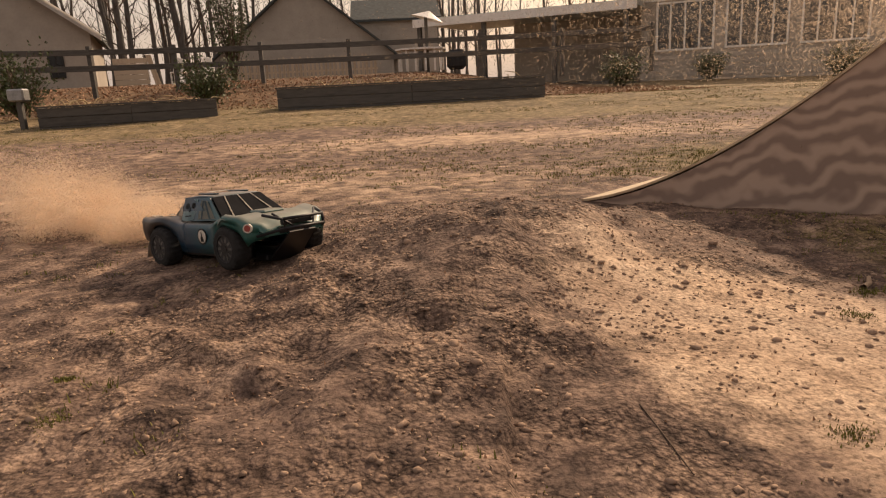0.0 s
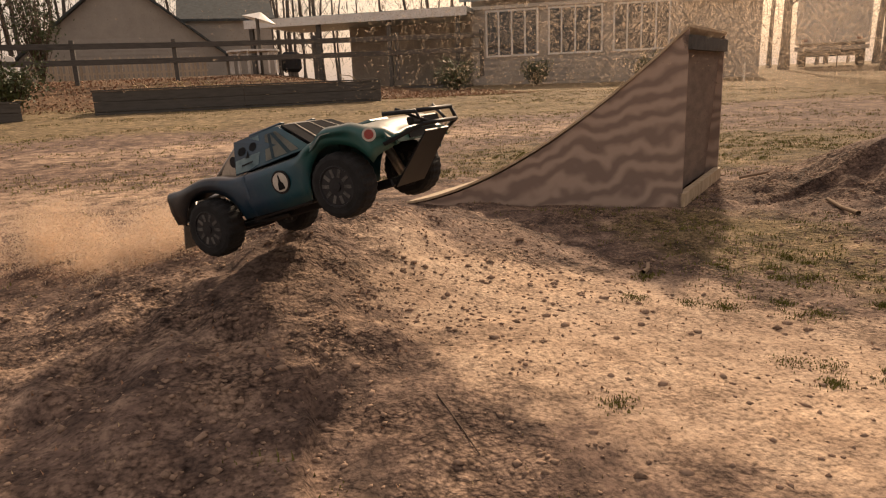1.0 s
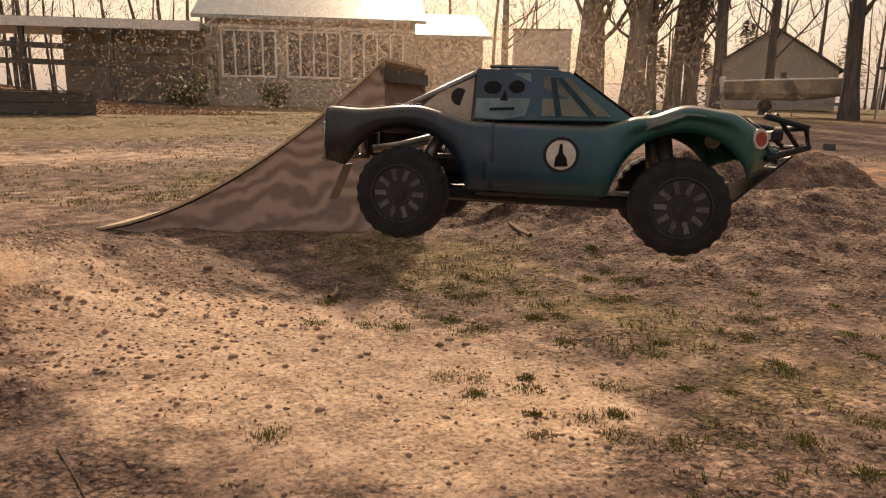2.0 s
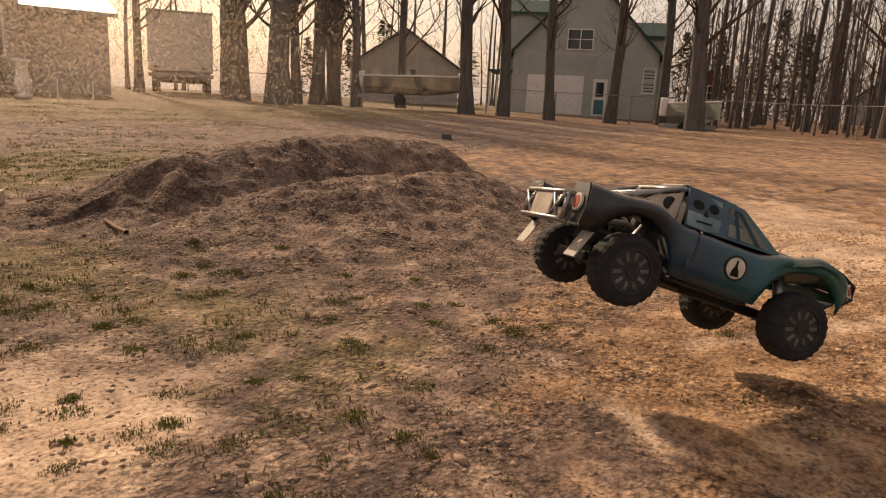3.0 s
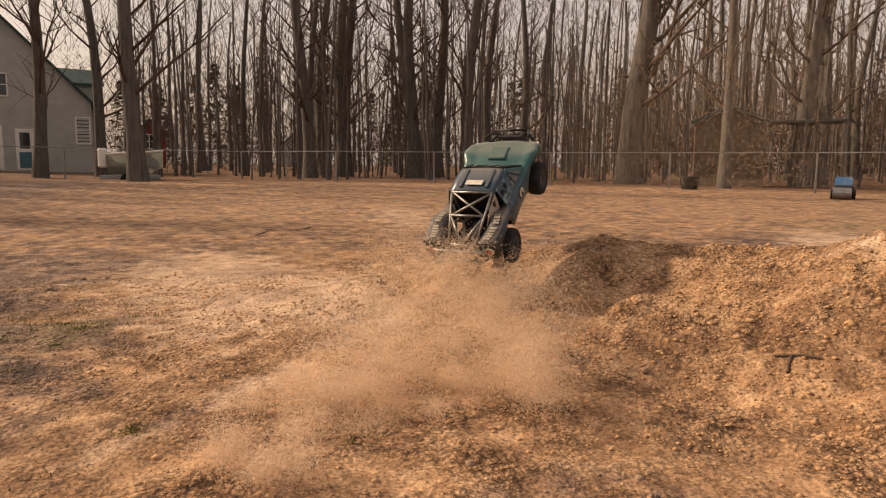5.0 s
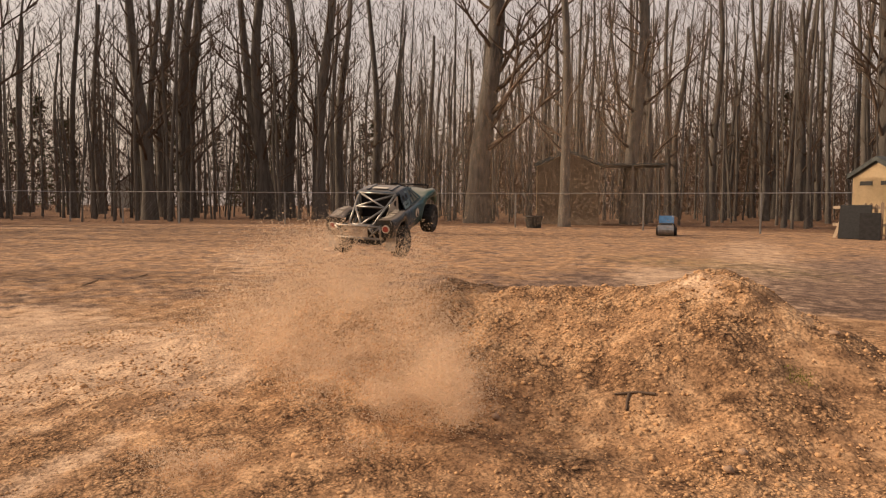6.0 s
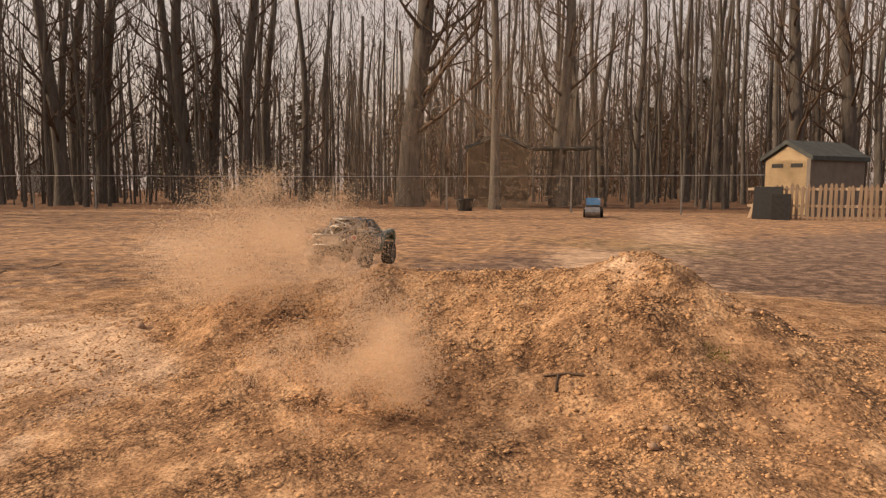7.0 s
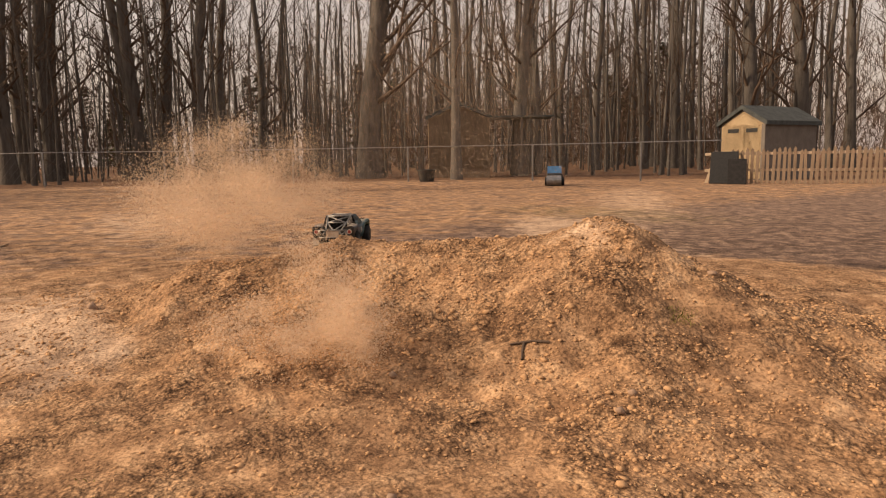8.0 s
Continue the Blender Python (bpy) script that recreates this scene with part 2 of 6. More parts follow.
def vnoise(x, y, scale, seed=0):
    """Value noise, 0 to 1."""
    x, y = np.asarray(x, float) / scale, np.asarray(y, float) / scale
    ix, iy = np.floor(x), np.floor(y)
    fx, fy = x - ix, y - iy
    fx, fy = fx * fx * (3 - 2 * fx), fy * fy * (3 - 2 * fy)
    a, b = hash2(ix, iy, seed), hash2(ix + 1, iy, seed)
    c, d = hash2(ix, iy + 1, seed), hash2(ix + 1, iy + 1, seed)
    return (a + (b - a) * fx) * (1 - fy) + (c + (d - c) * fx) * fy


def step(a, b, x):
    t = np.clip((x - a) / (b - a), 0, 1)
    return t * t * (3 - 2 * t)


def ridge(x, y, line, front, back, power=1.5):
    """Height of a heap along a crest line of (x, y, z); front: the reach on the right hand of the line, back: on its left."""
    best = np.zeros_like(x)
    for (x0, y0, z0), (x1, y1, z1) in zip(line, line[1:]):
        dx, dy = x1 - x0, y1 - y0
        ll = dx * dx + dy * dy
        u = np.clip(((x - x0) * dx + (y - y0) * dy) / ll, 0, 1)
        px, py = x - x0 - u * dx, y - y0 - u * dy
        side = dx * py - dy * px
        reach = np.where(side < 0, front, back)
        d = np.hypot(px, py) / reach
        best = np.maximum(best, (z0 + u * (z1 - z0)) * np.exp(-(1.45 * d) ** power))
    return best


MOUND_JUMP = [(-0.95, 2.0, 0.03), (-0.28, 2.36, 0.13), (0.30, 2.68, 0.29), (0.42, 2.85, 0.26)]
MOUND_SPUR = [(0.30, 2.66, 0.28), (0.22, 2.25, 0.215), (0.18, 1.75, 0.13), (0.22, 1.35, 0.05), (0.26, 1.10, 0.0)]
MOUND_FAR = [(3.75, 3.1, 0.34), (4.3, 3.05, 0.42), (5.2, 2.95, 0.44), (6.1, 2.75, 0.40)]
MOUND_STEP = [(3.55, 2.35, 0.17), (4.0, 2.12, 0.27), (4.7, 2.02, 0.26), (5.4, 1.98, 0.22)]
MOUND_NEAR = [(2.30, -3.62, 0.02), (2.62, -3.42, 0.27), (2.93, -3.36, 0.42), (3.05, -3.31, 0.49), (3.18, -3.28, 0.58), (3.38, -3.16, 0.47), (3.85, -2.80, 0.43), (4.25, -2.45, 0.42), (4.7, -1.9, 0.30), (4.86, -1.4, 0.19), (4.85, -1.0, 0.08)]


def land(x, y):
    """Smooth height of the ground, without its rubble."""
    x, y = np.asarray(x, float), np.asarray(y, float)
    lawn = 0.30 * step(6, 18, y) + 0.25 * step(18, 34, y)
    bank = 0.75 * step(16.5, 24, y) * (1 - step(-1, 6, x))
    h = lawn + bank + 0.15 * step(14, 30, x) * (1 - step(8, 20, y))
    h = h + np.maximum(ridge(x, y, MOUND_JUMP, 0.85, 0.40), ridge(x, y, MOUND_SPUR, 1.25, 0.62, 1.3))
    h = h + np.maximum(ridge(x, y, MOUND_FAR, 0.75, 0.9, 2.2), ridge(x, y, MOUND_STEP, 0.80, 0.6, 1.7))
    h = h + ridge(x, y, MOUND_NEAR[::-1], 1.0, 0.85, 1.7)
    return h


def rubble_mask(x, y):
    m = np.clip(ridge(x, y, MOUND_JUMP, 1.2, 0.8) / 0.08, 0, 1)
    a = np.clip(np.maximum(ridge(x, y, MOUND_FAR, 1.0, 1.2, 2.2), ridge(x, y, MOUND_STEP, 1.1, 0.8)) / 0.1, 0, 1)
    c = np.clip(ridge(x, y, MOUND_NEAR[::-1], 1.3, 1.8, 1.9) / 0.08, 0, 1)
    return np.maximum(np.maximum(m, a), c)


def relief(x, y):
    """The rubble: lumps, gullies and crusts, strongest on the heaps, faint on packed sand."""
    near = 1 - step(7, 30, np.hypot(x - 1, y))
    sand = zones(x, y)[0]
    r = (0.42 + 0.62 * rubble_mask(x, y)) * (1 - 0.62 * np.clip(sand * 1.5, 0, 1))
    n = 0.050 * (vnoise(x, y, 0.42, 1) - 0.5) + 0.040 * (vnoise(x, y, 0.19, 2) - 0.5)
    # crusts: sharp little crests where the noise folds
    n = n + 0.040 * (0.35 - np.abs(vnoise(x, y, 0.15, 5) - 0.5)) * vnoise(x, y, 0.7, 6)
    n = n + 0.030 * (vnoise(x, y, 0.08, 3) - 0.5) + 0.026 * np.maximum(vnoise(x, y, 0.05, 4) - 0.5, 0)
    # gullies that wheels and rain have cut down the face of the long heap
    face = np.clip(ridge(x, y, MOUND_NEAR[::-1], 1.1, 0.2, 1.9) / 0.12, 0, 1)
    along = 0.76 * x + 0.65 * y + 0.16 * (vnoise(x, y, 0.5, 9) - 0.5)
    n = n + 0.075 * face * (vnoise(along, x * 0.08, 0.20, 10) - 0.5)
    # low wavy crust on the jump's shoulder
    left = blob(x, y, -0.55, 1.55, 0.75, 0.6)
    n = n + 0.075 * left * (vnoise(x, y, 0.16, 11) - 0.5)
    return n * r * near + 0.06 * (vnoise(x, y, 2.3, 7) - 0.5) * step(3, 8, np.hypot(x - 1, y))


def height(x, y):
    return land(x, y) + relief(np.asarray(x, float), np.asarray(y, float))


def axis_steps(lo, hi, fine, far):
    core = np.arange(lo, hi, fine)
    out, d, v = [], fine, hi
    while v < far:
        out.append(v)
        d *= 1.09
        v += d
    out.append(far)
    left, d, v = [], fine, lo
    while v > -far:
        d *= 1.09
        v -= d
        left.append(max(v, -far))
    return np.array(left[::-1] + list(core) + out)


def build_ground():
    xs, ys = axis_steps(-1.4, 5.6, 0.020, 420), axis_steps(-4.3, 3.9, 0.020, 420)
    X, Y = np.meshgrid(xs, ys)
    Z = height(X, Y)
    nx, ny = len(xs), len(ys)
    idx = np.arange(nx * ny).reshape(ny, nx)
    quads = np.stack([idx[:-1, :-1], idx[:-1, 1:], idx[1:, 1:], idx[1:, :-1]], -1).reshape(-1, 4)
    me = bpy.data.meshes.new("ground")
    me.vertices.add(nx * ny)
    me.vertices.foreach_set("co", np.stack([X, Y, Z], -1).ravel())
    me.loops.add(quads.size)
    me.loops.foreach_set("vertex_index", quads.ravel())
    me.polygons.add(len(quads))
    me.polygons.foreach_set("loop_start", np.arange(0, quads.size, 4))
    me.polygons.foreach_set("use_smooth", np.ones(len(quads), bool))
    me.update(calc_edges=True)
    x, y = X.ravel(), Y.ravel()
    for name, z in zip(("sand", "clay", "grass", "leaf", "loose"), (*zones(x, y), 1 - 0.8 * step(5, 13, np.hypot(x - 1, y)))):
        me.attributes.new(name, "FLOAT", "POINT").data.foreach_set("value", z.astype(np.float32))
    me.materials.append(GROUND_MAT)
    return tagged(new("ground", me), "bare sandy clay yard with patches of dry grass and leaf litter", "ground", kind="structure")


def blob(x, y, cx, cy, rx, ry=None, turn=0.0):
    ry = ry or rx
    c, s = math.cos(turn), math.sin(turn)
    u, v = (x - cx) * c + (y - cy) * s, -(x - cx) * s + (y - cy) * c
    return np.exp(-((u / rx) ** 2 + (v / ry) ** 2))


def zones(x, y):
    """How sandy, clayey, grassy and leafy the ground is: 0 to 1 each; sand also pales the jump's sunlit flank."""
    rub = rubble_mask(x, y)
    sand = 0.95 * blob(x, y, 1.10, 1.68, 0.55, 0.58, 0.3) + 0.50 * blob(x, y, 1.45, 1.05, 0.62, 0.42, 0.4) + 0.55 * blob(x, y, 6.2, -0.2, 2.4, 1.0, 0.1)
    # the blob at (0.62, 2.25) paints sunlight on the jump's right flank as sand
    sand = sand + 0.42 * blob(x, y, -1.5, 5.4, 5, 2.0) + 0.46 * blob(x, y, 1.0, 9.0, 7, 1.3) + 0.44 * blob(x, y, 0.62, 2.25, 0.30, 0.5) + 0.45 * blob(x, y, 10, -12.5, 9, 1.3, -0.9) + 0.45 * blob(x, y, 6.5, -6.5, 3.5, 0.8, -0.6) + 0.4 * blob(x, y, 12, -3, 5, 1.0, -0.2)
    # wheel tracks and worn strips
    sand = sand + 0.38 * blob(x, y, 2.95, 0.85, 0.75, 0.09, 0.80) + 0.35 * blob(x, y, 2.2, -0.05, 0.35, 0.08, 0.7) + 0.42 * blob(x, y, 4.4, -1.1, 0.55, 0.24, 0.2) + 0.35 * blob(x, y, 3.2, -0.3, 0.9, 0.09, -0.7)
    sand = sand + 0.30 * blob(x, y, 3.15, -3.1, 0.22, 0.16) + 0.40 * blob(x, y, -1.0, 1.2, 0.3, 0.14) + 0.35 * blob(x, y, 5.2, -0.9, 1.2, 0.35, -0.5)
    clay = 0.85 * np.clip(ridge(x, y, MOUND_NEAR[::-1], 1.5, 2.3, 1.9) / 0.06, 0, 1) + 0.6 * blob(x, y, 2.9, -0.4, 1.2) + 0.42 * step(5, 9, x) * (1 - step(3, 8, y))
    grass = 0.9 * blob(x, y, 2.15, 2.5, 0.8, 0.55) + 0.55 * blob(x, y, 2.35, 1.5, 0.5) + 0.42 * blob(x, y, 2.1, 0.75, 0.6, 0.35) + 0.8 * blob(x, y, 4.0, 5.6, 2.2, 1.6) + 0.55 * blob(x, y, 4.6, 0.35, 0.6, 0.3)
    grass = grass + 0.22 * step(4.3, 5.5, y) + 0.60 * step(10, 13, y) + 0.5 * blob(x, y, 1.3, 3.1, 0.9, 0.4) + 0.4 * blob(x, y, 8, -9, 4, 2) + 0.35 * blob(x, y, -0.9, 1.5, 0.4)
    grass = grass * (1 - rub) - 0.4 * sand * step(4, 6, y)
    leaf = 0.95 * step(17.2, 19, y) * (1 - step(3, 8, x)) + 0.95 * step(25.5, 28.5, np.hypot(x - 1, y)) * (1 - step(10, 18, y)) * step(-2, 4, x)
    return np.clip(sand, 0, 1), np.clip(clay, 0, 1), np.clip(grass, 0, 1), np.clip(leaf, 0, 1)


build_ground()


def ground_z(x, y):
    return float(height(np.array([x]), np.array([y]))[0])


# the plywood kicker
RAMP_FOOT, RAMP_TOE, RAMP_BACK, RAMP_TALL = Vector((2.28, 3.23)), Vector((0.93, 4.10)), Vector((3.08, 4.04)), 0.965


def build_ramp():
    u, w = RAMP_TOE - RAMP_FOOT, RAMP_BACK - RAMP_FOOT
    base = empty("ramp", Matrix.Translation((RAMP_FOOT.x, RAMP_FOOT.y, 0.0)))
    tagged(base, "tall curved plywood jump ramp standing on dry grass", "ramp")
    n = 24
    prof = []
    for k in range(n + 1):
        f = k / n
        # gentle foot, then a steady climb to the lip
        z = RAMP_TALL * (0.80 * (1 - f) ** 1.75 + 0.20 * (1 - f) ** 1.0)
        prof.append((f, z + 0.004))

    def at(f, s, z):
        p = u * f + w * s
        return (p.x, p.y, z)

    def sheet(s0, s1):
        bm = bmesh.new()
        lo0 = [bm.verts.new(at(f, s0, -0.03)) for f, z in prof]
        hi0 = [bm.verts.new(at(f, s0, z)) for f, z in prof]
        lo1 = [bm.verts.new(at(f, s1, -0.03)) for f, z in prof]
        hi1 = [bm.verts.new(at(f, s1, z)) for f, z in prof]
        for k in range(n):
            bm.faces.new((lo0[k], lo0[k + 1], hi0[k + 1], hi0[k]))
            bm.faces.new((lo1[k], hi1[k], hi1[k + 1], lo1[k + 1]))
            bm.faces.new((hi0[k], hi0[k + 1], hi1[k + 1], hi1[k]))
        bm.faces.new((lo0[0], hi0[0], hi1[0], lo1[0]))
        bmesh.ops.recalc_face_normals(bm, faces=bm.faces)
        return bm

    part("side_panel", sheet(0.0, 0.018), PLY_GRAIN, base, "plywood side with dark wavy grain")
    part("side_panel", sheet(0.982, 1.0), PLY_GRAIN, base, "plywood side with dark wavy grain")
    bm = bmesh.new()
    rows = []
    for f, z in prof:
        rows.append([bm.verts.new(at(f * 1.02 - 0.004, s, z + dz)) for s, dz in ((-0.012, 0.003), (1.012, 0.003), (1.012, 0.018), (-0.012, 0.018))])
    for a, b in zip(rows, rows[1:]):
        for k in range(4):
            bm.faces.new((a[k], a[(k + 1) % 4], b[(k + 1) % 4], b[k]))
    bm.faces.new(rows[0])
    bm.faces.new(rows[-1][::-1])
    bmesh.ops.recalc_face_normals(bm, faces=bm.faces)
    part("deck", bm, PLY_TOP, base, "sun-bleached plywood riding surface")
    bm = bmesh.new()
    quad = [bm.verts.new(at(f, s, z)) for f, s, z in ((0.05, 0.02, 0.06), (0.05, 0.98, 0.06), (0.012, 0.98, 0.93), (0.012, 0.02, 0.93))]
    quad2 = [bm.verts.new(at(f, s, z)) for f, s, z in ((0.06, 0.02, 0.06), (0.06, 0.98, 0.06), (0.022, 0.98, 0.93), (0.022, 0.02, 0.93))]
    for k in range(4):
        bm.faces.new((quad[k], quad[(k + 1) % 4], quad2[(k + 1) % 4], quad2[k]))
    bm.faces.new(quad)
    bm.faces.new(quad2[::-1])
    bmesh.ops.recalc_face_normals(bm, faces=bm.faces)
    part("back_panel", bm, PLY_DARK, base, "dark plywood back panel")
    for z in (0.02, 0.86):
        bm = bmesh.new()
        pts = [at(f, s, zz) for f in (-0.012, 0.014) for s in (0.0, 1.0) for zz in (z, z + 0.075)]
        vs = [bm.verts.new(p) for p in pts]
        bmesh.ops.convex_hull(bm, input=vs)
        part("cross_beam", bm, OLDWOOD if z > 0.5 else PLY_TOP, base)
    return base


def plywood_grain(name, pale, dark):
    m = bpy.data.materials.new(name)
    m.use_nodes = True
    nt, b = m.node_tree, m.node_tree.nodes["Principled BSDF"]
    b.inputs["Roughness"].default_value, b.inputs["Specular IOR Level"].default_value = 0.75, 0.2
    tc, mp, wv = nt.nodes.new("ShaderNodeTexCoord"), nt.nodes.new("ShaderNodeMapping"), nt.nodes.new("ShaderNodeTexWave")
    mp.inputs["Scale"].default_value = (0.35, 1.9, 1.1)
    mp.inputs["Rotation"].default_value = (0, radians(38), radians(-32.5))
    nt.links.new(tc.outputs["Object"], mp.inputs[0])
    wv.bands_direction = "Z"
    wv.inputs["Scale"].default_value, wv.inputs["Distortion"].default_value = 3.4, 10.0
    wv.inputs["Detail"].default_value, wv.inputs["Detail Scale"].default_value = 2.5, 1.1
    nt.links.new(mp.outputs[0], wv.inputs["Vector"])
    r = nt.nodes.new("ShaderNodeValToRGB")
    r.color_ramp.elements[0].color, r.color_ramp.elements[1].color = (*dark, 1), (*pale, 1)
    r.color_ramp.elements[0].position, r.color_ramp.elements[1].position = 0.1, 0.9
    nt.links.new(wv.outputs["Fac"], r.inputs[0])
    nt.links.new(r.outputs[0], b.inputs["Base Color"])
    return m


PLY_GRAIN = plywood_grain("plywood_grain", (0.43, 0.325, 0.255), (0.25, 0.185, 0.15))
PLY_DARK = mat("brown_plywood", (0.24, 0.18, 0.14), (0.15, 0.11, 0.085), 5, 0.8, stretch=(1, 1, 4))
build_ramp()


# trees
def grow(rng, base, height, radius, lean=(0, 0), limbs=12, start=0.25, detail=2, spread=0.40):
    """Trunk points and radii, and the limbs as (points, radii), of a bare tree."""
    n = 9
    bend = [rng.uniform(-1, 1) for _ in range(4)]
    pts, rad = [], []
    for k in range(n + 1):
        f = k / n
        wob = radius * 1.9
        pts.append(Vector((base[0] + lean[0] * f * height + wob * math.sin(f * 5 + bend[0] * 3) * f, base[1] + lean[1] * f * height + wob * math.sin(f * 4 + bend[1] * 3) * f, base[2] - 0.15 + f * height)))
        rad.append(radius * (1.35 if k == 0 else (1 - 0.6 * f)))
    out = []

    def shoot(p, d, length, r, level):
        m = 4
        ps, rs = [p], [r]
        for k in range(m):
            d = (d + Vector((rng.uniform(-.25, .25), rng.uniform(-.25, .25), rng.uniform(-.08, .28)))).normalized()
            ps.append(ps[-1] + d * length / m)
            rs.append(r * (1 - 0.8 * (k + 1) / m))
        out.append((ps, rs))
        if level > 0:
            for _ in range(5 if level > 1 else 3):
                f = rng.uniform(0.25, 1.0)
                i = min(int(f * m), m - 1)
                q = ps[i].lerp(ps[i + 1], f * m - i)
                side = Vector((rng.uniform(-1, 1), rng.uniform(-1, 1), rng.uniform(-0.2, 0.9))).normalized()
                shoot(q, (d * 0.7 + side).normalized(), length * rng.uniform(0.35, 0.6), max(r * 0.45, 0.007), level - 1)

    for k in range(limbs):
        f = start + (1 - start) * (k + rng.random()) / limbs
        i = min(int(f * n), n - 1)
        p = pts[i].lerp(pts[i + 1], f * n - i)
        a = rng.uniform(0, 2 * math.pi)
        d = Vector((math.cos(a), math.sin(a), rng.uniform(0.35, 1.1))).normalized()
        shoot(p, d, height * spread * (1.1 - f * 0.8) * rng.uniform(0.5, 1.0), radius * 0.30 * (1.05 - f * 0.8), detail)
    return pts, rad, out


class Soup:
    """Collects many tubes into one mesh, faster than a bmesh."""

    def __init__(self):
        self.v, self.f = [], []

    def tube(self, pts, rad, sides):
        start = len(self.v)
        side = None
        for i, p in enumerate(pts):
            d = (pts[min(i + 1, len(pts) - 1)] - pts[max(i - 1, 0)]).normalized()
            side = d.orthogonal().normalized() if side is None else (side - d * side.dot(d)).normalized()
            up = d.cross(side)
            for k in range(sides):
                a = k * 2 * math.pi / sides
                self.v.append(p + rad[i] * (math.cos(a) * side + math.sin(a) * up))
        for i in range(len(pts) - 1):
            for k in range(sides):
                a, b = start + i * sides + k, start + i * sides + (k + 1) % sides
                self.f.append((a, b, b + sides, a + sides))

    def make(self, name, material, parent=None, smooth=True):
        ob = obj_from(name, self.v, self.f, material, smooth)
        if parent:
            ob.parent = parent
        return ob


def tree(x, y, r, seed, height=None, lean=(0, 0), limbs=18, start=0.18):
    rng = random.Random(seed)
    height = height or 12.5 + 2.5 * min(r, 0.45) / 0.45 + rng.uniform(-1, 1)
    z = ground_z(x, y)
    base = empty("tree", Matrix.Translation((x, y, z)))
    tagged(base, "tall bare winter tree with grey-brown bark and thin branches", "tree", group="bare trees of the yard's edge")
    pts, rad, limbs_ = grow(rng, (0, 0, 0), height, r, lean, limbs, start)
    s = Soup()
    s.tube(pts, rad, 10)
    s.make("trunk", BARK, base)
    s = Soup()
    for ps, rs in limbs_:
        s.tube(ps, rs, 4 if rs[0] > 0.03 else 3)
    s.make("crown", TWIG, base)
    return base


TREES_EAST = [(25.1, 23.3, 0.49), (28.0, 23.2, 0.36), (31.2, 22.3, 0.28), (27.8, 18.5, 0.22), (33.2, 19.3, 0.25), (28.6, 13.1, 0.31), (30.2, 12.0, 0.27), (30.0, 9.7, 0.23),
              (32.7, 7.7, 0.27), (36.1, 6.0, 0.27), (28.0, 3.3, 0.32), (44.4, 4.6, 0.16), (40.7, -0.4, 0.17), (38.5, -3.9, 0.22), (42.4, -5.0, 0.35), (40.3, -6.0, 0.37)]
TREES_SOUTH = [(35.7, -8.9, 0.36), (37.3, -10.6, 0.35), (34.8, -3.5, 0.31), (38.6, -5.6, 0.35), (34.2, -11.4, 0.35), (38.6, -14.1, 0.30), (39.8, -16.6, 0.26), (26.6, -16.1, 0.52),
               (22.1, -17.3, 0.20), (23.4, -21.9, 0.33), (25.0, -24.6, 0.20), (26.8, -31.1, 0.23), (25.9, -34.3, 0.21), (25.7, -36.9, 0.22), (17.0, -29.4, 0.33), (16.5, -33.0, 0.36), (20.4, -37.8, 0.17)]
TREES_NORTH = [(24.5, 29.2, 0.22), (24.0, 19.9, 0.51), (26.8, 21.2, 0.25), (28.1, 21.0, 0.35), (30.2, 21.5, 0.34), (-19.8, 45.9, 0.25), (-21.1, 50.8, 0.23), (-19.4, 56.8, 0.35)]
for k, (x, y, r) in enumerate(TREES_EAST + TREES_SOUTH + TREES_NORTH):
    rg = random.Random(k + 50)
    tree(x, y, r, k, lean=(rg.uniform(-.035, .035), rg.uniform(-.035, .035)))
tree(35.8, -9.5, 0.30, 90, lean=(0.06, 0.16), limbs=10)
tree(24.2, 22.6, 0.45, 91)


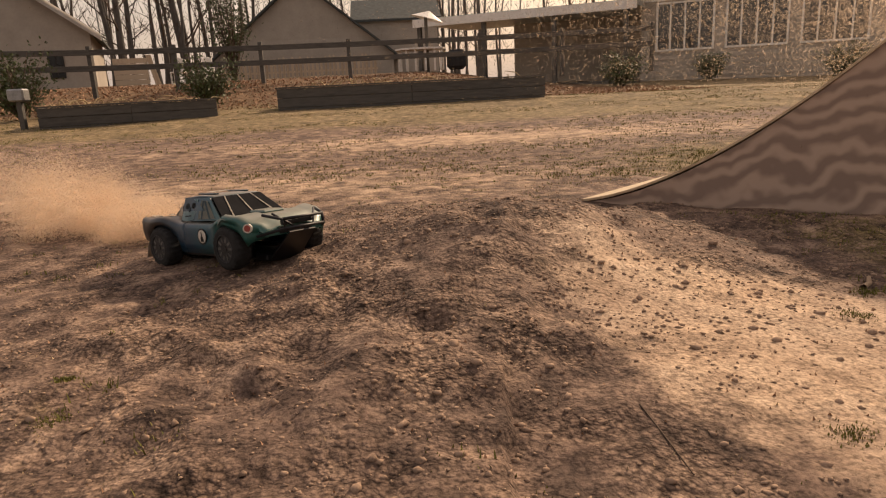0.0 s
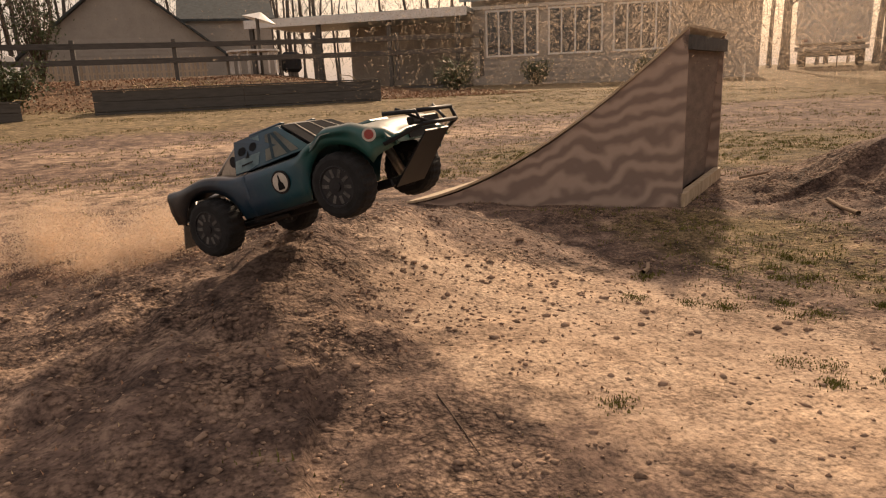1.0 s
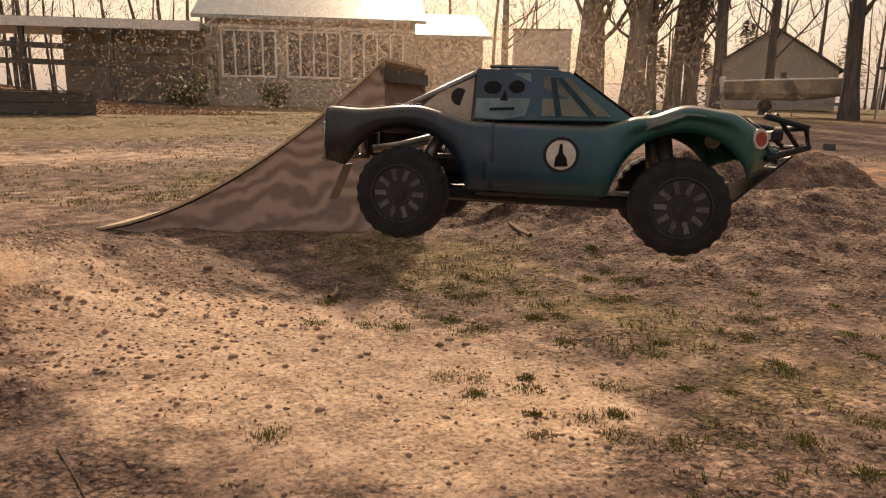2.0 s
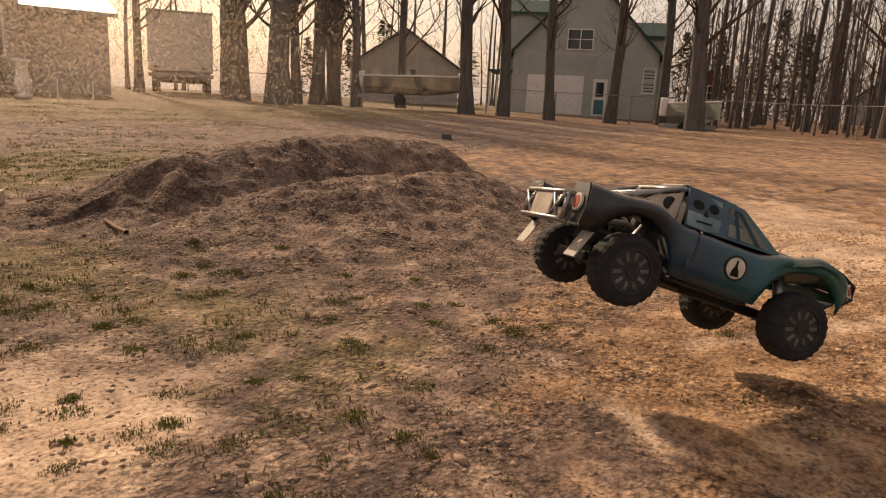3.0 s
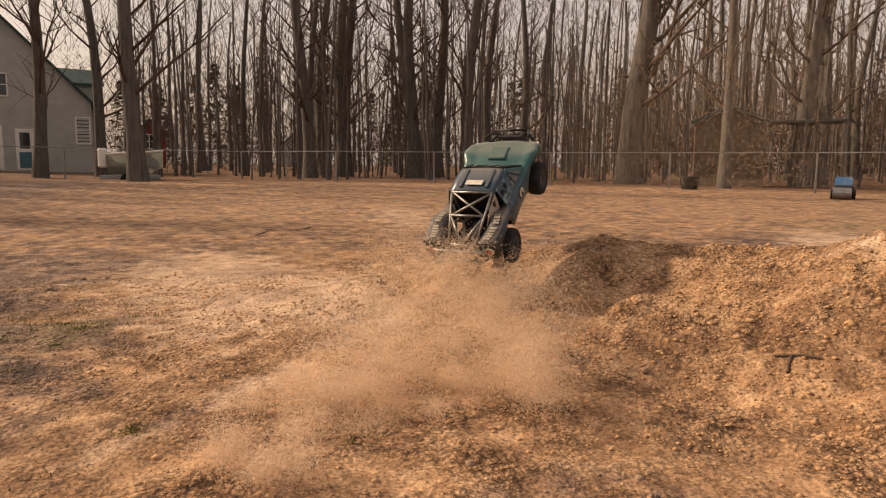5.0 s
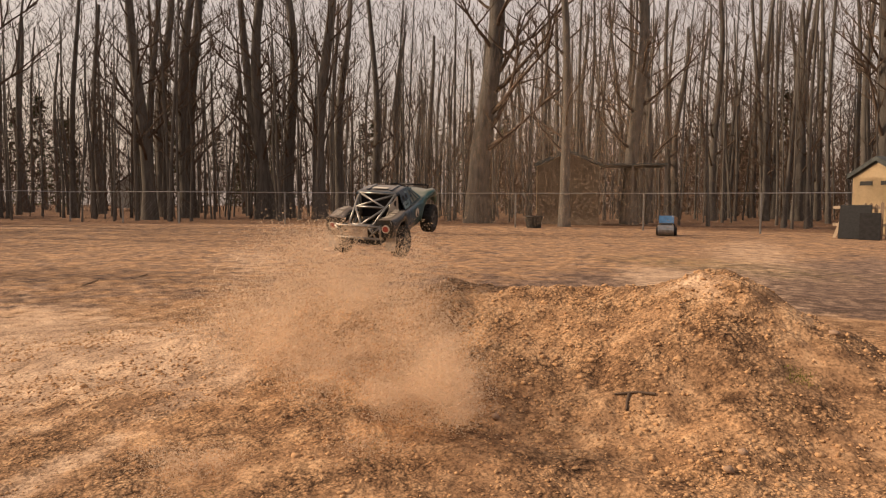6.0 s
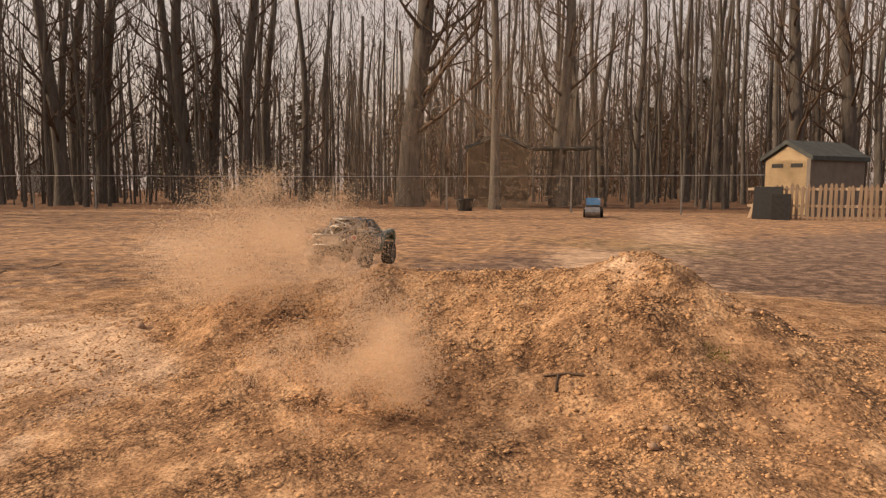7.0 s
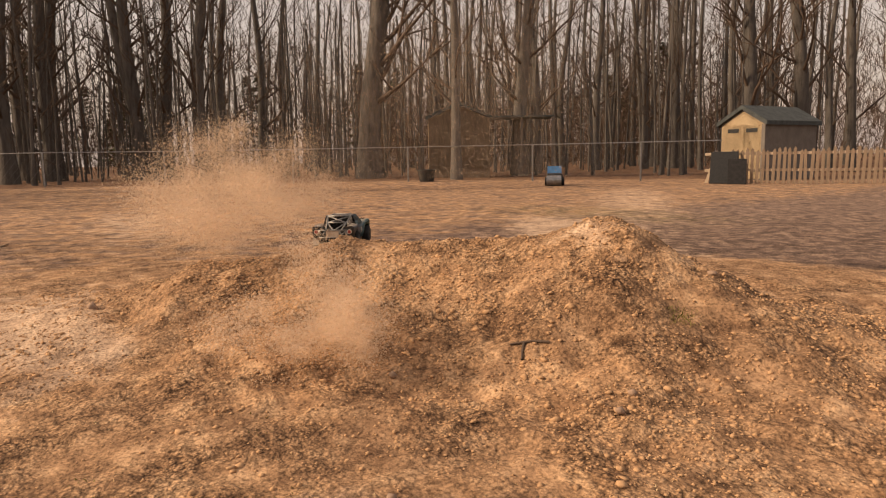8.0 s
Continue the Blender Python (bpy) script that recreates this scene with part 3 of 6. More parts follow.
def far_woods():
    rng = random.Random(7)
    s, t = Soup(), Soup()
    for k in range(320):
        a = rng.uniform(radians(-75), radians(75)) if k % 5 else rng.uniform(radians(75), radians(150))
        d = rng.uniform(46, 120)
        x, y = d * math.cos(a), d * math.sin(a)
        # more trees to the south-east, where the woods are thick
        if a > radians(5) and a < radians(75) and rng.random() < 0.5:
            continue
        if 8 < y < 32 and x < 62 and x > 20:
            continue
        if 25 < y < 52 and -16 < x < 30:
            continue
        r = rng.uniform(0.10, 0.28)
        pts, rad, limbs_ = grow(rng, (x, y, ground_z(x, y)), rng.uniform(12, 17), r, (rng.uniform(-.05, .05), rng.uniform(-.05, .05)), 6, 0.2, 1)
        s.tube(pts, rad, 6)
        for ps, rs in limbs_:
            t.tube(ps, [max(q, 0.016) for q in rs], 3)
    for k in range(170):
        # saplings and brush close behind the fence
        a = rng.uniform(radians(-62), radians(8))
        d = rng.uniform(31, 50)
        x, y = d * math.cos(a), d * math.sin(a)
        r = rng.uniform(0.03, 0.09)
        pts, rad, limbs_ = grow(rng, (x, y, ground_z(x, y)), rng.uniform(5, 13), r, (rng.uniform(-.05, .05), rng.uniform(-.05, .05)), 9, 0.15, 1)
        s.tube(pts, rad, 5)
        for ps, rs in limbs_:
            t.tube(ps, [max(q, 0.007) for q in rs], 3)
    for k in range(190):
        # thin young stems, thick as hair from here
        a, d = rng.uniform(radians(-66), radians(6)), rng.uniform(36, 85)
        x, y = d * math.cos(a), d * math.sin(a)
        h, z = rng.uniform(7, 15), ground_z(x, y)
        lx, ly = rng.uniform(-1.7, 1.7), rng.uniform(-1.7, 1.7)
        r = rng.uniform(0.025, 0.07)
        s.tube([Vector((x, y, z - 0.1)), Vector((x + lx * 0.4, y + ly * 0.4, z + h * 0.5)), Vector((x + lx, y + ly, z + h))], [r, r * 0.7, r * 0.3], 4)
    for k in range(60):
        # the thick stand behind the sheds
        a, d = rng.uniform(radians(-84), radians(-36)), rng.uniform(37, 62)
        x, y = d * math.cos(a), d * math.sin(a)
        pts, rad, limbs_ = grow(rng, (x, y, ground_z(x, y)), rng.uniform(13, 18), rng.uniform(0.10, 0.22), (rng.uniform(-.05, .05), rng.uniform(-.05, .05)), 9, 0.12, 1)
        s.tube(pts, rad, 6)
        for ps, rs in limbs_:
            t.tube(ps, [max(q, 0.012) for q in rs], 3)
    for k in range(46):
        # behind the houses to the north
        a, d = rng.uniform(radians(84), radians(122)), rng.uniform(56, 84)
        x, y = d * math.cos(a), d * math.sin(a)
        pts, rad, limbs_ = grow(rng, (x, y, ground_z(x, y)), rng.uniform(11, 16), rng.uniform(0.12, 0.28), (rng.uniform(-.05, .05), rng.uniform(-.05, .05)), 8, 0.15, 1)
        s.tube(pts, rad, 6)
        for ps, rs in limbs_:
            t.tube(ps, [max(q, 0.016) for q in rs], 3)
    w = s.make("far_woods", BARK)
    tagged(w, "dense bare winter woods behind the yard", "woods", kind="stuff")
    t.make("far_branches", TWIG, w)
    w.children[0]["kind"] = "stuff"
    # brush: a tangle of fine twigs that fills the woods
    rng = random.Random(13)
    v, f = [], []
    for k in range(125000):
        a = rng.uniform(radians(-86 if k % 3 else -60), radians(12 if k % 3 else -30)) if k % 6 else rng.uniform(radians(12), radians(120))
        d = rng.uniform(50, 105)
        c = Vector((d * math.cos(a), d * math.sin(a), 0.3 + (abs(rng.gauss(0, 4.0)) if k % 2 else rng.uniform(2, 26))))
        if (8 < c.y < 32 and c.x < 62) or (c.y < 54 and -18 < c.x < 30 and c.y > 20):
            continue
        e = Vector((rng.gauss(0, 0.5), rng.gauss(0, 0.5), rng.gauss(0.5, 0.6))) * rng.uniform(0.6, 1.7)
        g = Vector((-math.sin(a), math.cos(a), rng.uniform(-.4, .4))) * rng.uniform(0.012, 0.035)
        i = len(v)
        v += [c - g, c + g, c + e]
        f.append((i, i + 1, i + 2))
    b = obj_from("far_brush", v, f, mat("brush_twigs", (0.115, 0.078, 0.056), (0.055, 0.038, 0.029), 1, 0.95, bump=0, vary=0.3, spec=0.1))
    tagged(b, "brown tangle of fine twigs filling the woods", "brush", kind="stuff")
    # evergreens deep in the woods: many drooping needle tufts
    rng = random.Random(11)
    v, f = [], []
    for k in range(46):
        a = rng.uniform(radians(-60), radians(40))
        d = rng.uniform(75, 125)
        x, y, z = d * math.cos(a), d * math.sin(a), 0.2
        h = rng.uniform(7, 14)
        for _ in range(420):
            q = rng.random() ** 0.8
            rr = (1 - q) * h * 0.30 * rng.uniform(0.2, 1)
            b = rng.uniform(0, 6.28)
            c = Vector((x + rr * math.cos(b), y + rr * math.sin(b), z + 0.4 + q * h))
            e = Vector((math.cos(b), math.sin(b), rng.uniform(-.6, .3))) * rng.uniform(0.4, 0.9)
            g = Vector((-math.sin(b), math.cos(b), rng.uniform(-.3, .3))) * rng.uniform(0.15, 0.4)
            i = len(v)
            v += [c - g, c + g, c + e]
            f.append((i, i + 1, i + 2))
    p = obj_from("far_pines", v, f, mat("pine_needles", (0.05, 0.055, 0.02), (0.02, 0.025, 0.01), 2, 0.9, bump=0, vary=0.3))
    tagged(p, "dull green pines standing far behind the bare woods", "pines", kind="stuff")


far_woods()


# buildings
def gable_block(name, parent, x0, x1, y0, y1, eave, ridge_h, wall_mat, roof_mat, along="x", over=0.35, label=""):
    """Walls with a pitched roof in the parent's space; the ridge runs along x or y."""
    cx, cy = (x0 + x1) / 2, (y0 + y1) / 2
    bm = bmesh.new()
    if along == "x":
        prof = [(y0, -0.4), (y1, -0.4), (y1, eave), (cy, ridge_h), (y0, eave)]
        a = [bm.verts.new((x0, p, z)) for p, z in prof]
        b = [bm.verts.new((x1, p, z)) for p, z in prof]
    else:
        prof = [(x0, -0.4), (x1, -0.4), (x1, eave), (cx, ridge_h), (x0, eave)]
        a = [bm.verts.new((p, y0, z)) for p, z in prof]
        b = [bm.verts.new((p, y1, z)) for p, z in prof]
    for k in range(5):
        bm.faces.new((a[k], b[k], b[(k + 1) % 5], a[(k + 1) % 5]))
    bm.faces.new(a)
    bm.faces.new(b[::-1])
    bmesh.ops.recalc_face_normals(bm, faces=bm.faces)
    part("wall", bm, wall_mat, parent)
    half = (y1 - y0) / 2 if along == "x" else (x1 - x0) / 2
    slope = (ridge_h - eave) / half
    for sgn in (-1, 1):
        bm = bmesh.new()
        o = half + over
        lo = ridge_h - slope * o
        pts = [(0, ridge_h + 0.02), (sgn * o, lo + 0.02), (sgn * o, lo + 0.16), (0, ridge_h + 0.16)]
        if along == "x":
            a = [bm.verts.new((x0 - over, cy + p, z)) for p, z in pts]
            b = [bm.verts.new((x1 + over, cy + p, z)) for p, z in pts]
        else:
            a = [bm.verts.new((cx + p, y0 - over, z)) for p, z in pts]
            b = [bm.verts.new((cx + p, y1 + over, z)) for p, z in pts]
        for k in range(4):
            bm.faces.new((a[k], b[k], b[(k + 1) % 4], a[(k + 1) % 4]))
        bm.faces.new(a)
        bm.faces.new(b[::-1])
        bmesh.ops.recalc_face_normals(bm, faces=bm.faces)
        part("roof", bm, roof_mat, parent)


def add_window(parent, x0, x1, z0, z1, y, panes=2, out=-1, frame_mat=None, rows=2, depth=0.06):
    """A framed window on a wall that faces y (out = -1 or 1)."""
    frame_mat = frame_mat or WHITE
    w = empty("window")
    w.parent = parent
    t = 0.07
    bm = bmesh.new()
    for a, b, c, d in ((x0, x1, z0, z0 + t), (x0, x1, z1 - t, z1), (x0, x0 + t, z0 + t, z1 - t), (x1 - t, x1, z0 + t, z1 - t)):
        box(a, b, min(y, y + out * depth), max(y, y + out * depth), c, d, bm=bm)
    for k in range(1, panes):
        xm = x0 + (x1 - x0) * k / panes
        box(xm - 0.03, xm + 0.03, min(y, y + out * depth * 0.8), max(y, y + out * depth * 0.8), z0 + t, z1 - t, bm=bm)
    for k in range(1, rows):
        zm = z0 + (z1 - z0) * k / rows
        box(x0 + t, x1 - t, min(y, y + out * depth * 0.6), max(y, y + out * depth * 0.6), zm - 0.02, zm + 0.02, bm=bm)
    part("frame", bm, frame_mat, w)
    part("pane", box(x0 + t, x1 - t, min(y + out * 0.004, y + out * 0.012), max(y + out * 0.004, y + out * 0.012), z0 + t, z1 - t), WINDOW, w)
    return w


def siding_lines(parent, x0, x1, z0, z1, y, material, out=-1, pitch=0.22):
    """Lapped boards on a wall that faces y: each a thin wedge, joined."""
    bm = bmesh.new()
    z = z0
    while z < z1 - 0.02:
        top = min(z + pitch, z1)
        vs = [bm.verts.new(p) for p in ((x0, y + out * 0.028, z), (x1, y + out * 0.028, z), (x1, y + out * 0.006, top), (x0, y + out * 0.006, top), (x0, y, z), (x1, y, z))]
        bm.faces.new(vs[:4])
        bm.faces.new((vs[4], vs[5], vs[1], vs[0]))
        z = top
    ob = part("siding", bm, material, parent)
    return ob


def sunroom_house():
    # its long side faces the yard, turned by about -25 degrees
    a, b = Vector((8.04, 26.80)), Vector((17.56, 21.90))
    d = (b - a).normalized()
    h = empty("house", Matrix.Translation((a.x, a.y, ground_z(11, 25))) @ Matrix.Rotation(math.atan2(d.y, d.x), 4, "Z"))
    tagged(h, "beige single-storey house with a row of tall white sunroom windows", "house")
    L = (b - a).length
    lx = 7.9
    gable_block("main", h, 0.0, lx, 0.05, 8.0, 3.35, 5.2, SIDING, ROOF_PALE, "x", 0.4)
    gable_block("wing", h, lx + 0.02, L, 0.8, 7.0, 2.85, 3.9, SIDING, ROOF_PALE, "x", 0.3)
    siding_lines(h, 0.0, lx, -0.3, 0.95, 0.05, SIDING)
    siding_lines(h, lx + 0.05, L, -0.3, 2.8, 0.8, SIDING)
    for k in range(3):
        x = 0.55 + k * 2.42
        add_window(h, x, x + 2.05, 1.1, 2.85, 0.05, panes=4, rows=1)
    bm = box(0.0, lx, -0.01, 0.05, 2.9, 3.02)
    part("trim", bm, WHITE, h)
    # porch to the left
    part("roof", box(-9.0, 0.1, -1.4, 4.0, 2.75, 2.95), ROOF_PALE, h, "pale porch roof")
    part("fascia", box(-9.0, 0.1, -1.45, -1.4, 2.62, 2.93), WHITE, h)
    for x in (-8.8, -5.9, -3.0, -0.3):
        part("post", box(x - 0.08, x + 0.08, -1.3, -1.14, -0.4, 2.75), OLDWOOD, h)
    part("wall", box(-6.2, 0.0, 3.0, 3.2, -0.4, 2.75), SIDING, h)
    part("floor", box(-9.0, 0.0, -1.4, 3.0, -0.4, 0.12), OLDWOOD, h)
    return h


def tan_house():
    h = empty("house", Matrix.Translation((-14.5, 30.8, 1.45)) @ Matrix.Rotation(radians(22), 4, "Z"))
    tagged(h, "tan gabled house with white rake boards and one small window", "house")
    gable_block("main", h, -9.0, 0.0, 0.0, 9.0, 2.1, 5.4, SIDING, SHINGLE, "y", 0.45)
    bm = bmesh.new()
    vs = [bm.verts.new(p) for p in ((0.45, -0.46, 1.72), (0.45, -0.46, 2.0), (-4.5, -0.46, 5.66), (-4.5, -0.46, 5.38))]
    bm.faces.new(vs)
    vs = [bm.verts.new(p) for p in ((-9.45, -0.46, 1.72), (-9.45, -0.46, 2.0), (-4.5, -0.46, 5.66), (-4.5, -0.46, 5.38))]
    bm.faces.new(vs[::-1])
    bmesh.ops.solidify(bm, geom=bm.faces, thickness=0.04)
    part("rake_board", bm, WHITE, h)
    add_window(h, -1.75, -1.15, 0.25, 1.35, 0.0, panes=2, rows=2, frame_mat=PLASTIC_BLACK)
    return h


def siding_house():
    h = empty("house", Matrix.Translation((-7.3, 41.6, 1.4)) @ Matrix.Rotation(radians(4), 4, "Z"))
    tagged(h, "weathered house gable with pale lapped siding", "house")
    gable_block("main", h, -5.2, 5.2, 0.0, 10.0, 1.2, 5.4, SIDING, SHINGLE, "y", 0.4)
    siding_lines(h, -3.8, 3.8, 0.2, 2.2, 0.0, SIDING)
    gable_block("dormer", h, 3.0, 8.0, 1.5, 8.0, 3.2, 4.6, SIDING, SHINGLE, "x", 0.25)
    return h


def garage_house():
    a, b = Vector((43.33, 16.95)), Vector((45.90, 8.20))
    d = (b - a).normalized()
    h = empty("house", Matrix.Translation((a.x, a.y, 0.55)) @ Matrix.Rotation(math.atan2(d.y, d.x), 4, "Z"))
    tagged(h, "pale grey two-storey gabled house with white garage door", "house")
    W = (b - a).length
    gable_block("main", h, 0.0, W, 0.0, 9.0, 3.7, 8.4, SIDING_GREY, ROOF_GREEN, "y", 0.35)
    siding_lines(h, 0.0, W, -0.3, 3.7, 0.0, SIDING_GREY, pitch=0.2)
    part("garage_door", box(1.0, 4.6, -0.06, 0.0, -0.2, 2.25), WHITE, h, "white panelled garage door")
    for k in range(4):
        part("door_panel", box(1.05, 4.55, -0.075, -0.062, -0.15 + k * 0.6, 0.35 + k * 0.6), WHITE, h)
    dr = part("door", box(5.2, 6.1, -0.06, 0.0, -0.2, 2.1), WHITE, h, "white entry door with glass")
    part("pane", box(5.4, 5.9, -0.075, -0.062, 1.0, 1.9), WINDOW, dr)
    part("panel", box(5.35, 5.95, -0.075, -0.062, -0.1, 0.8), BLUE_DOOR, dr, "teal lower door panel")
    add_window(h, 3.35, 5.0, 3.85, 5.15, 0.0, panes=2, rows=2)
    add_window(h, W - 0.9, W - 0.1, 1.3, 2.9, 0.0, panes=1, rows=2)
    # side dormer and lean-to
    gable_block("dormer", h, -0.9, 3.0, 2.0, 5.5, 6.3, 7.2, SIDING_GREY, ROOF_GREEN, "x", 0.25)
    gable_block("side_dormer", h, W - 3.0, W + 0.7, 2.0, 5.5, 5.0, 5.9, SIDING_GREY, ROOF_GREEN, "x", 0.25)
    part("porch_roof", box(-1.7, 0.0, 0.5, 5.0, 2.35, 2.5), ROOF_GREEN, h)
    for y in (0.6, 4.8):
        part("porch_post", box(-1.6, -1.48, y, y + 0.12, -0.4, 2.35), WHITE, h)
    return h


def small_house(x, y, z, w, turn, wall, roof, label, eave=2.2, top=3.9, depth=6.0):
    h = empty("house", Matrix.Translation((x, y, z)) @ Matrix.Rotation(turn, 4, "Z"))
    tagged(h, label, "house")
    gable_block("main", h, -w / 2, w / 2, 0, depth, eave, top, wall, roof, "y", 0.3)
    add_window(h, -0.6, 0.4, 0.8, 1.9, 0.0, panes=2, rows=2)
    return h


ROOF_PALE = mat("pale_metal_roof", (0.30, 0.34, 0.335), (0.24, 0.27, 0.265), 3, 0.4, metal=0.2, bump=0.05)
ROOF_GREEN = mat("dark_green_roof", (0.045, 0.085, 0.08), (0.03, 0.055, 0.055), 5, 0.7)
BLUE_DOOR = mat("teal_paint", (0.06, 0.16, 0.20), (0.04, 0.12, 0.15), 5, 0.5)
sunroom_house()
tan_house()
siding_house()
garage_house()
small_house(48.2, 28.0, 0.9, 8.5, radians(-58), SIDING, SHINGLE, "distant beige gabled house among bare trees", 2.4, 5.2, 7)
small_house(70.4, -6.0, 0.9, 5.0, radians(-92), SIDING_GREY, SHINGLE, "small grey house deep in the woods", 1.5, 3.4, 8)
small_house(55.4, 6.2, 1.0, 2.0, radians(-84), BRICKRED, SHINGLE, "small dark red barn-shaped outbuilding", 1.9, 2.9, 3)


def place_shed(label, corner, front_to, depth, eave, top, wall, front, roof, z=0.1):
    """A shed: its gabled front runs from corner to front_to, its body lies behind on the left hand of that line."""
    d = Vector(front_to) - Vector(corner)
    h = empty("shed", Matrix.Translation((corner[0], corner[1], z)) @ Matrix.Rotation(math.atan2(d.y, d.x), 4, "Z"))
    tagged(h, label, "shed")
    W = d.length
    gable_block("main", h, 0, W, 0.0, depth, eave, top, wall, roof, "y", 0.12)
    bm = bmesh.new()
    pts = [(0.03, 0.0), (W - 0.03, 0.0), (W - 0.03, eave - 0.03), (W / 2, top - 0.04), (0.03, eave - 0.03)]
    vs = [bm.verts.new((p, -0.02, q)) for p, q in pts]
    f = bm.faces.new(vs)
    bmesh.ops.solidify(bm, geom=[f], thickness=0.02)
    part("front", bm, front, h)
    return h, W


def pickets():
    a, b = Vector((13.13, -20.10)), Vector((7.2, -23.0))
    d = (b - a)
    L = d.length
    fence = empty("picket_fence", Matrix.Translation((a.x, a.y, 0)) @ Matrix.Rotation(math.atan2(d.y, d.x), 4, "Z"))
    tagged(fence, "old brown picket fence, pale bare boards leaning at one end", "fence")
    rng = random.Random(3)
    for z in (0.35, 0.85):
        part("rail", box(0, L, 0.03, 0.07, z, z + 0.08), PICKET, fence)
    x = 0.0
    k = 0
    while x < L:
        lean = rng.uniform(-0.04, 0.04) + (0.32 if k < 5 else 0)
        hgt = 1.05 + rng.uniform(-0.05, 0.05)
        bm = prism([(0, 0), (0.085, 0), (0.085, hgt - 0.06), (0.0425, hgt), (0, hgt - 0.06)], 0, 0.02)
        p = part("picket", bm, PICKET if k < 5 else BROWN_PICKET, fence)
        p.matrix_basis = Matrix.Translation((x, 0, ground_z(a.x, a.y) - 0.02)) @ Matrix.Rotation(lean, 4, "Y")
        x += 0.145
        k += 1


def wood_fence():
    ends = [(-12.6, 19.2), (-9.88, 20.76), (-7.74, 21.65), (-5.29, 22.38), (-2.57, 22.85), (1.65, 22.94), (4.27, 22.60), (6.93, 21.93)]
    f = empty("rail_fence", Matrix.Translation((0, 0, 0)))
    tagged(f, "dark weathered post-and-rail fence on a leafy bank", "fence")
    for x, y in ends:
        z = 1.28
        part("post", box(x - 0.06, x + 0.06, y - 0.06, y + 0.06, z - 0.5, z + 0.98, 0.01), OLDWOOD, f)
    for (x0, y0), (x1, y1) in zip(ends, ends[1:]):
        d = Vector((x1 - x0, y1 - y0))
        for z in (1.28 + 0.27, 1.28 + 0.72):
            r = part("rail", box(-0.05, d.length + 0.05, -0.09, -0.05, 0, 0.16, 0.008), OLDWOOD, f)
            r.matrix_basis = Matrix.Translation((x0, y0, z)) @ Matrix.Rotation(math.atan2(d.y, d.x), 4, "Z")


def chain_fence():
    line = [(28.3, 30.0), (30.6, 20.0), (31.6, 10.0), (32.09, -0.31), (28.21, -3.93), (26.92, -7.61), (24.5, -11.5), (21.8, -14.8), (18.6, -18.0), (15.6, -20.2), (13.4, -21.5)]
    f = empty("chain_link_fence", Matrix.Translation((0, 0, 0)))
    tagged(f, "low galvanised chain-link fence with thin posts and top rail", "fence")
    mesh = bmesh.new()
    for (x0, y0), (x1, y1) in zip(line, line[1:]):
        d = Vector((x1 - x0, y1 - y0))
        n = max(1, round(d.length / 3.2))
        z0, z1 = 0.12 + 0.5 * max(0, min(1, (y0 - 6) / 20)), 0.12 + 0.5 * max(0, min(1, (y1 - 6) / 20))
        part("top_rail", tube([(x0, y0, z0 + 1.22), (x1, y1, z1 + 1.22)], 0.017, sides=6), METAL, f)
        for k in range(n):
            q = Vector((x0, y0)) + d * k / n
            z = z0 + (z1 - z0) * k / n
            part("post", tube([(q.x, q.y, z - 0.3), (q.x, q.y, z + 1.24)], 0.032, sides=6), METAL, f)
        # the wire mesh: crossing wires
        m = int(d.length / 0.30)
        for k in range(-4, m):
            for sgn in (0, 1):
                u0, u1 = (k * 0.30, (k + 4) * 0.30) if not sgn else ((k + 4) * 0.30, k * 0.30)
                za, zb = 0.0, 1.2
                c0, c1 = max(0, min(u0, d.length)), max(0, min(u1, d.length))
                if u1 == u0 or c0 == c1:
                    continue
                fa, fb = (c0 - u0) / (u1 - u0), (c1 - u0) / (u1 - u0)
                e = d.normalized()
                p0 = Vector((x0 + e.x * c0, y0 + e.y * c0, z0 + za + (zb - za) * fa))
                p1 = Vector((x0 + e.x * c1, y0 + e.y * c1, z0 + za + (zb - za) * fb))
                s = Vector((0, 0, 0.0025))
                o = Vector((-e.y, e.x, 0)) * 0.002
                vs = [mesh.verts.new(q) for q in (p0 - s + o, p1 - s + o, p1 + s - o, p0 + s - o)]
                mesh.faces.new(vs)
    part("wire_mesh", mesh, METAL, f)["kind"] = "stuff"


wood_fence()
chain_fence()
pickets()
s2, w2 = place_shed("small tan resin garden shed with a dark gabled roof", (14.28, -22.91), (12.62, -22.73), 2.9, 1.82, 2.3, SHED_SHADED, SHED_TAN, SHINGLE, 0.05)
for x in (0.28, 0.98):
    part("vent", box(x, x + 0.42, -0.035, -0.022, 1.55, 1.68), PLASTIC_BLACK, s2)
part("corner_post", box(w2 - 0.12, w2 + 0.01, -0.03, -0.022, 0, 1.8), SHED_SHADED, s2)
s1, w1 = place_shed("brown wooden shed with a low gable and open lean-to", (24.40, -17.65), (22.80, -19.64), 2.2, 2.1, 2.65, SHED_WOOD, SHED_WOOD, SHINGLE, 0.45)
part("door", box(-0.04, -0.005, 0.35, 1.35, 0.1, 1.95), SHED_TAN, s1, "sunlit plank door")
part("lean_to_roof", box(w1, w1 + 2.7, 0.0, 1.9, 2.12, 2.2), SHINGLE, s1)
for x in (w1 + 1.3, w1 + 2.6):
    part("post", box(x, x + 0.09, 0.05, 0.14, 0, 2.12), OLDWOOD, s1)


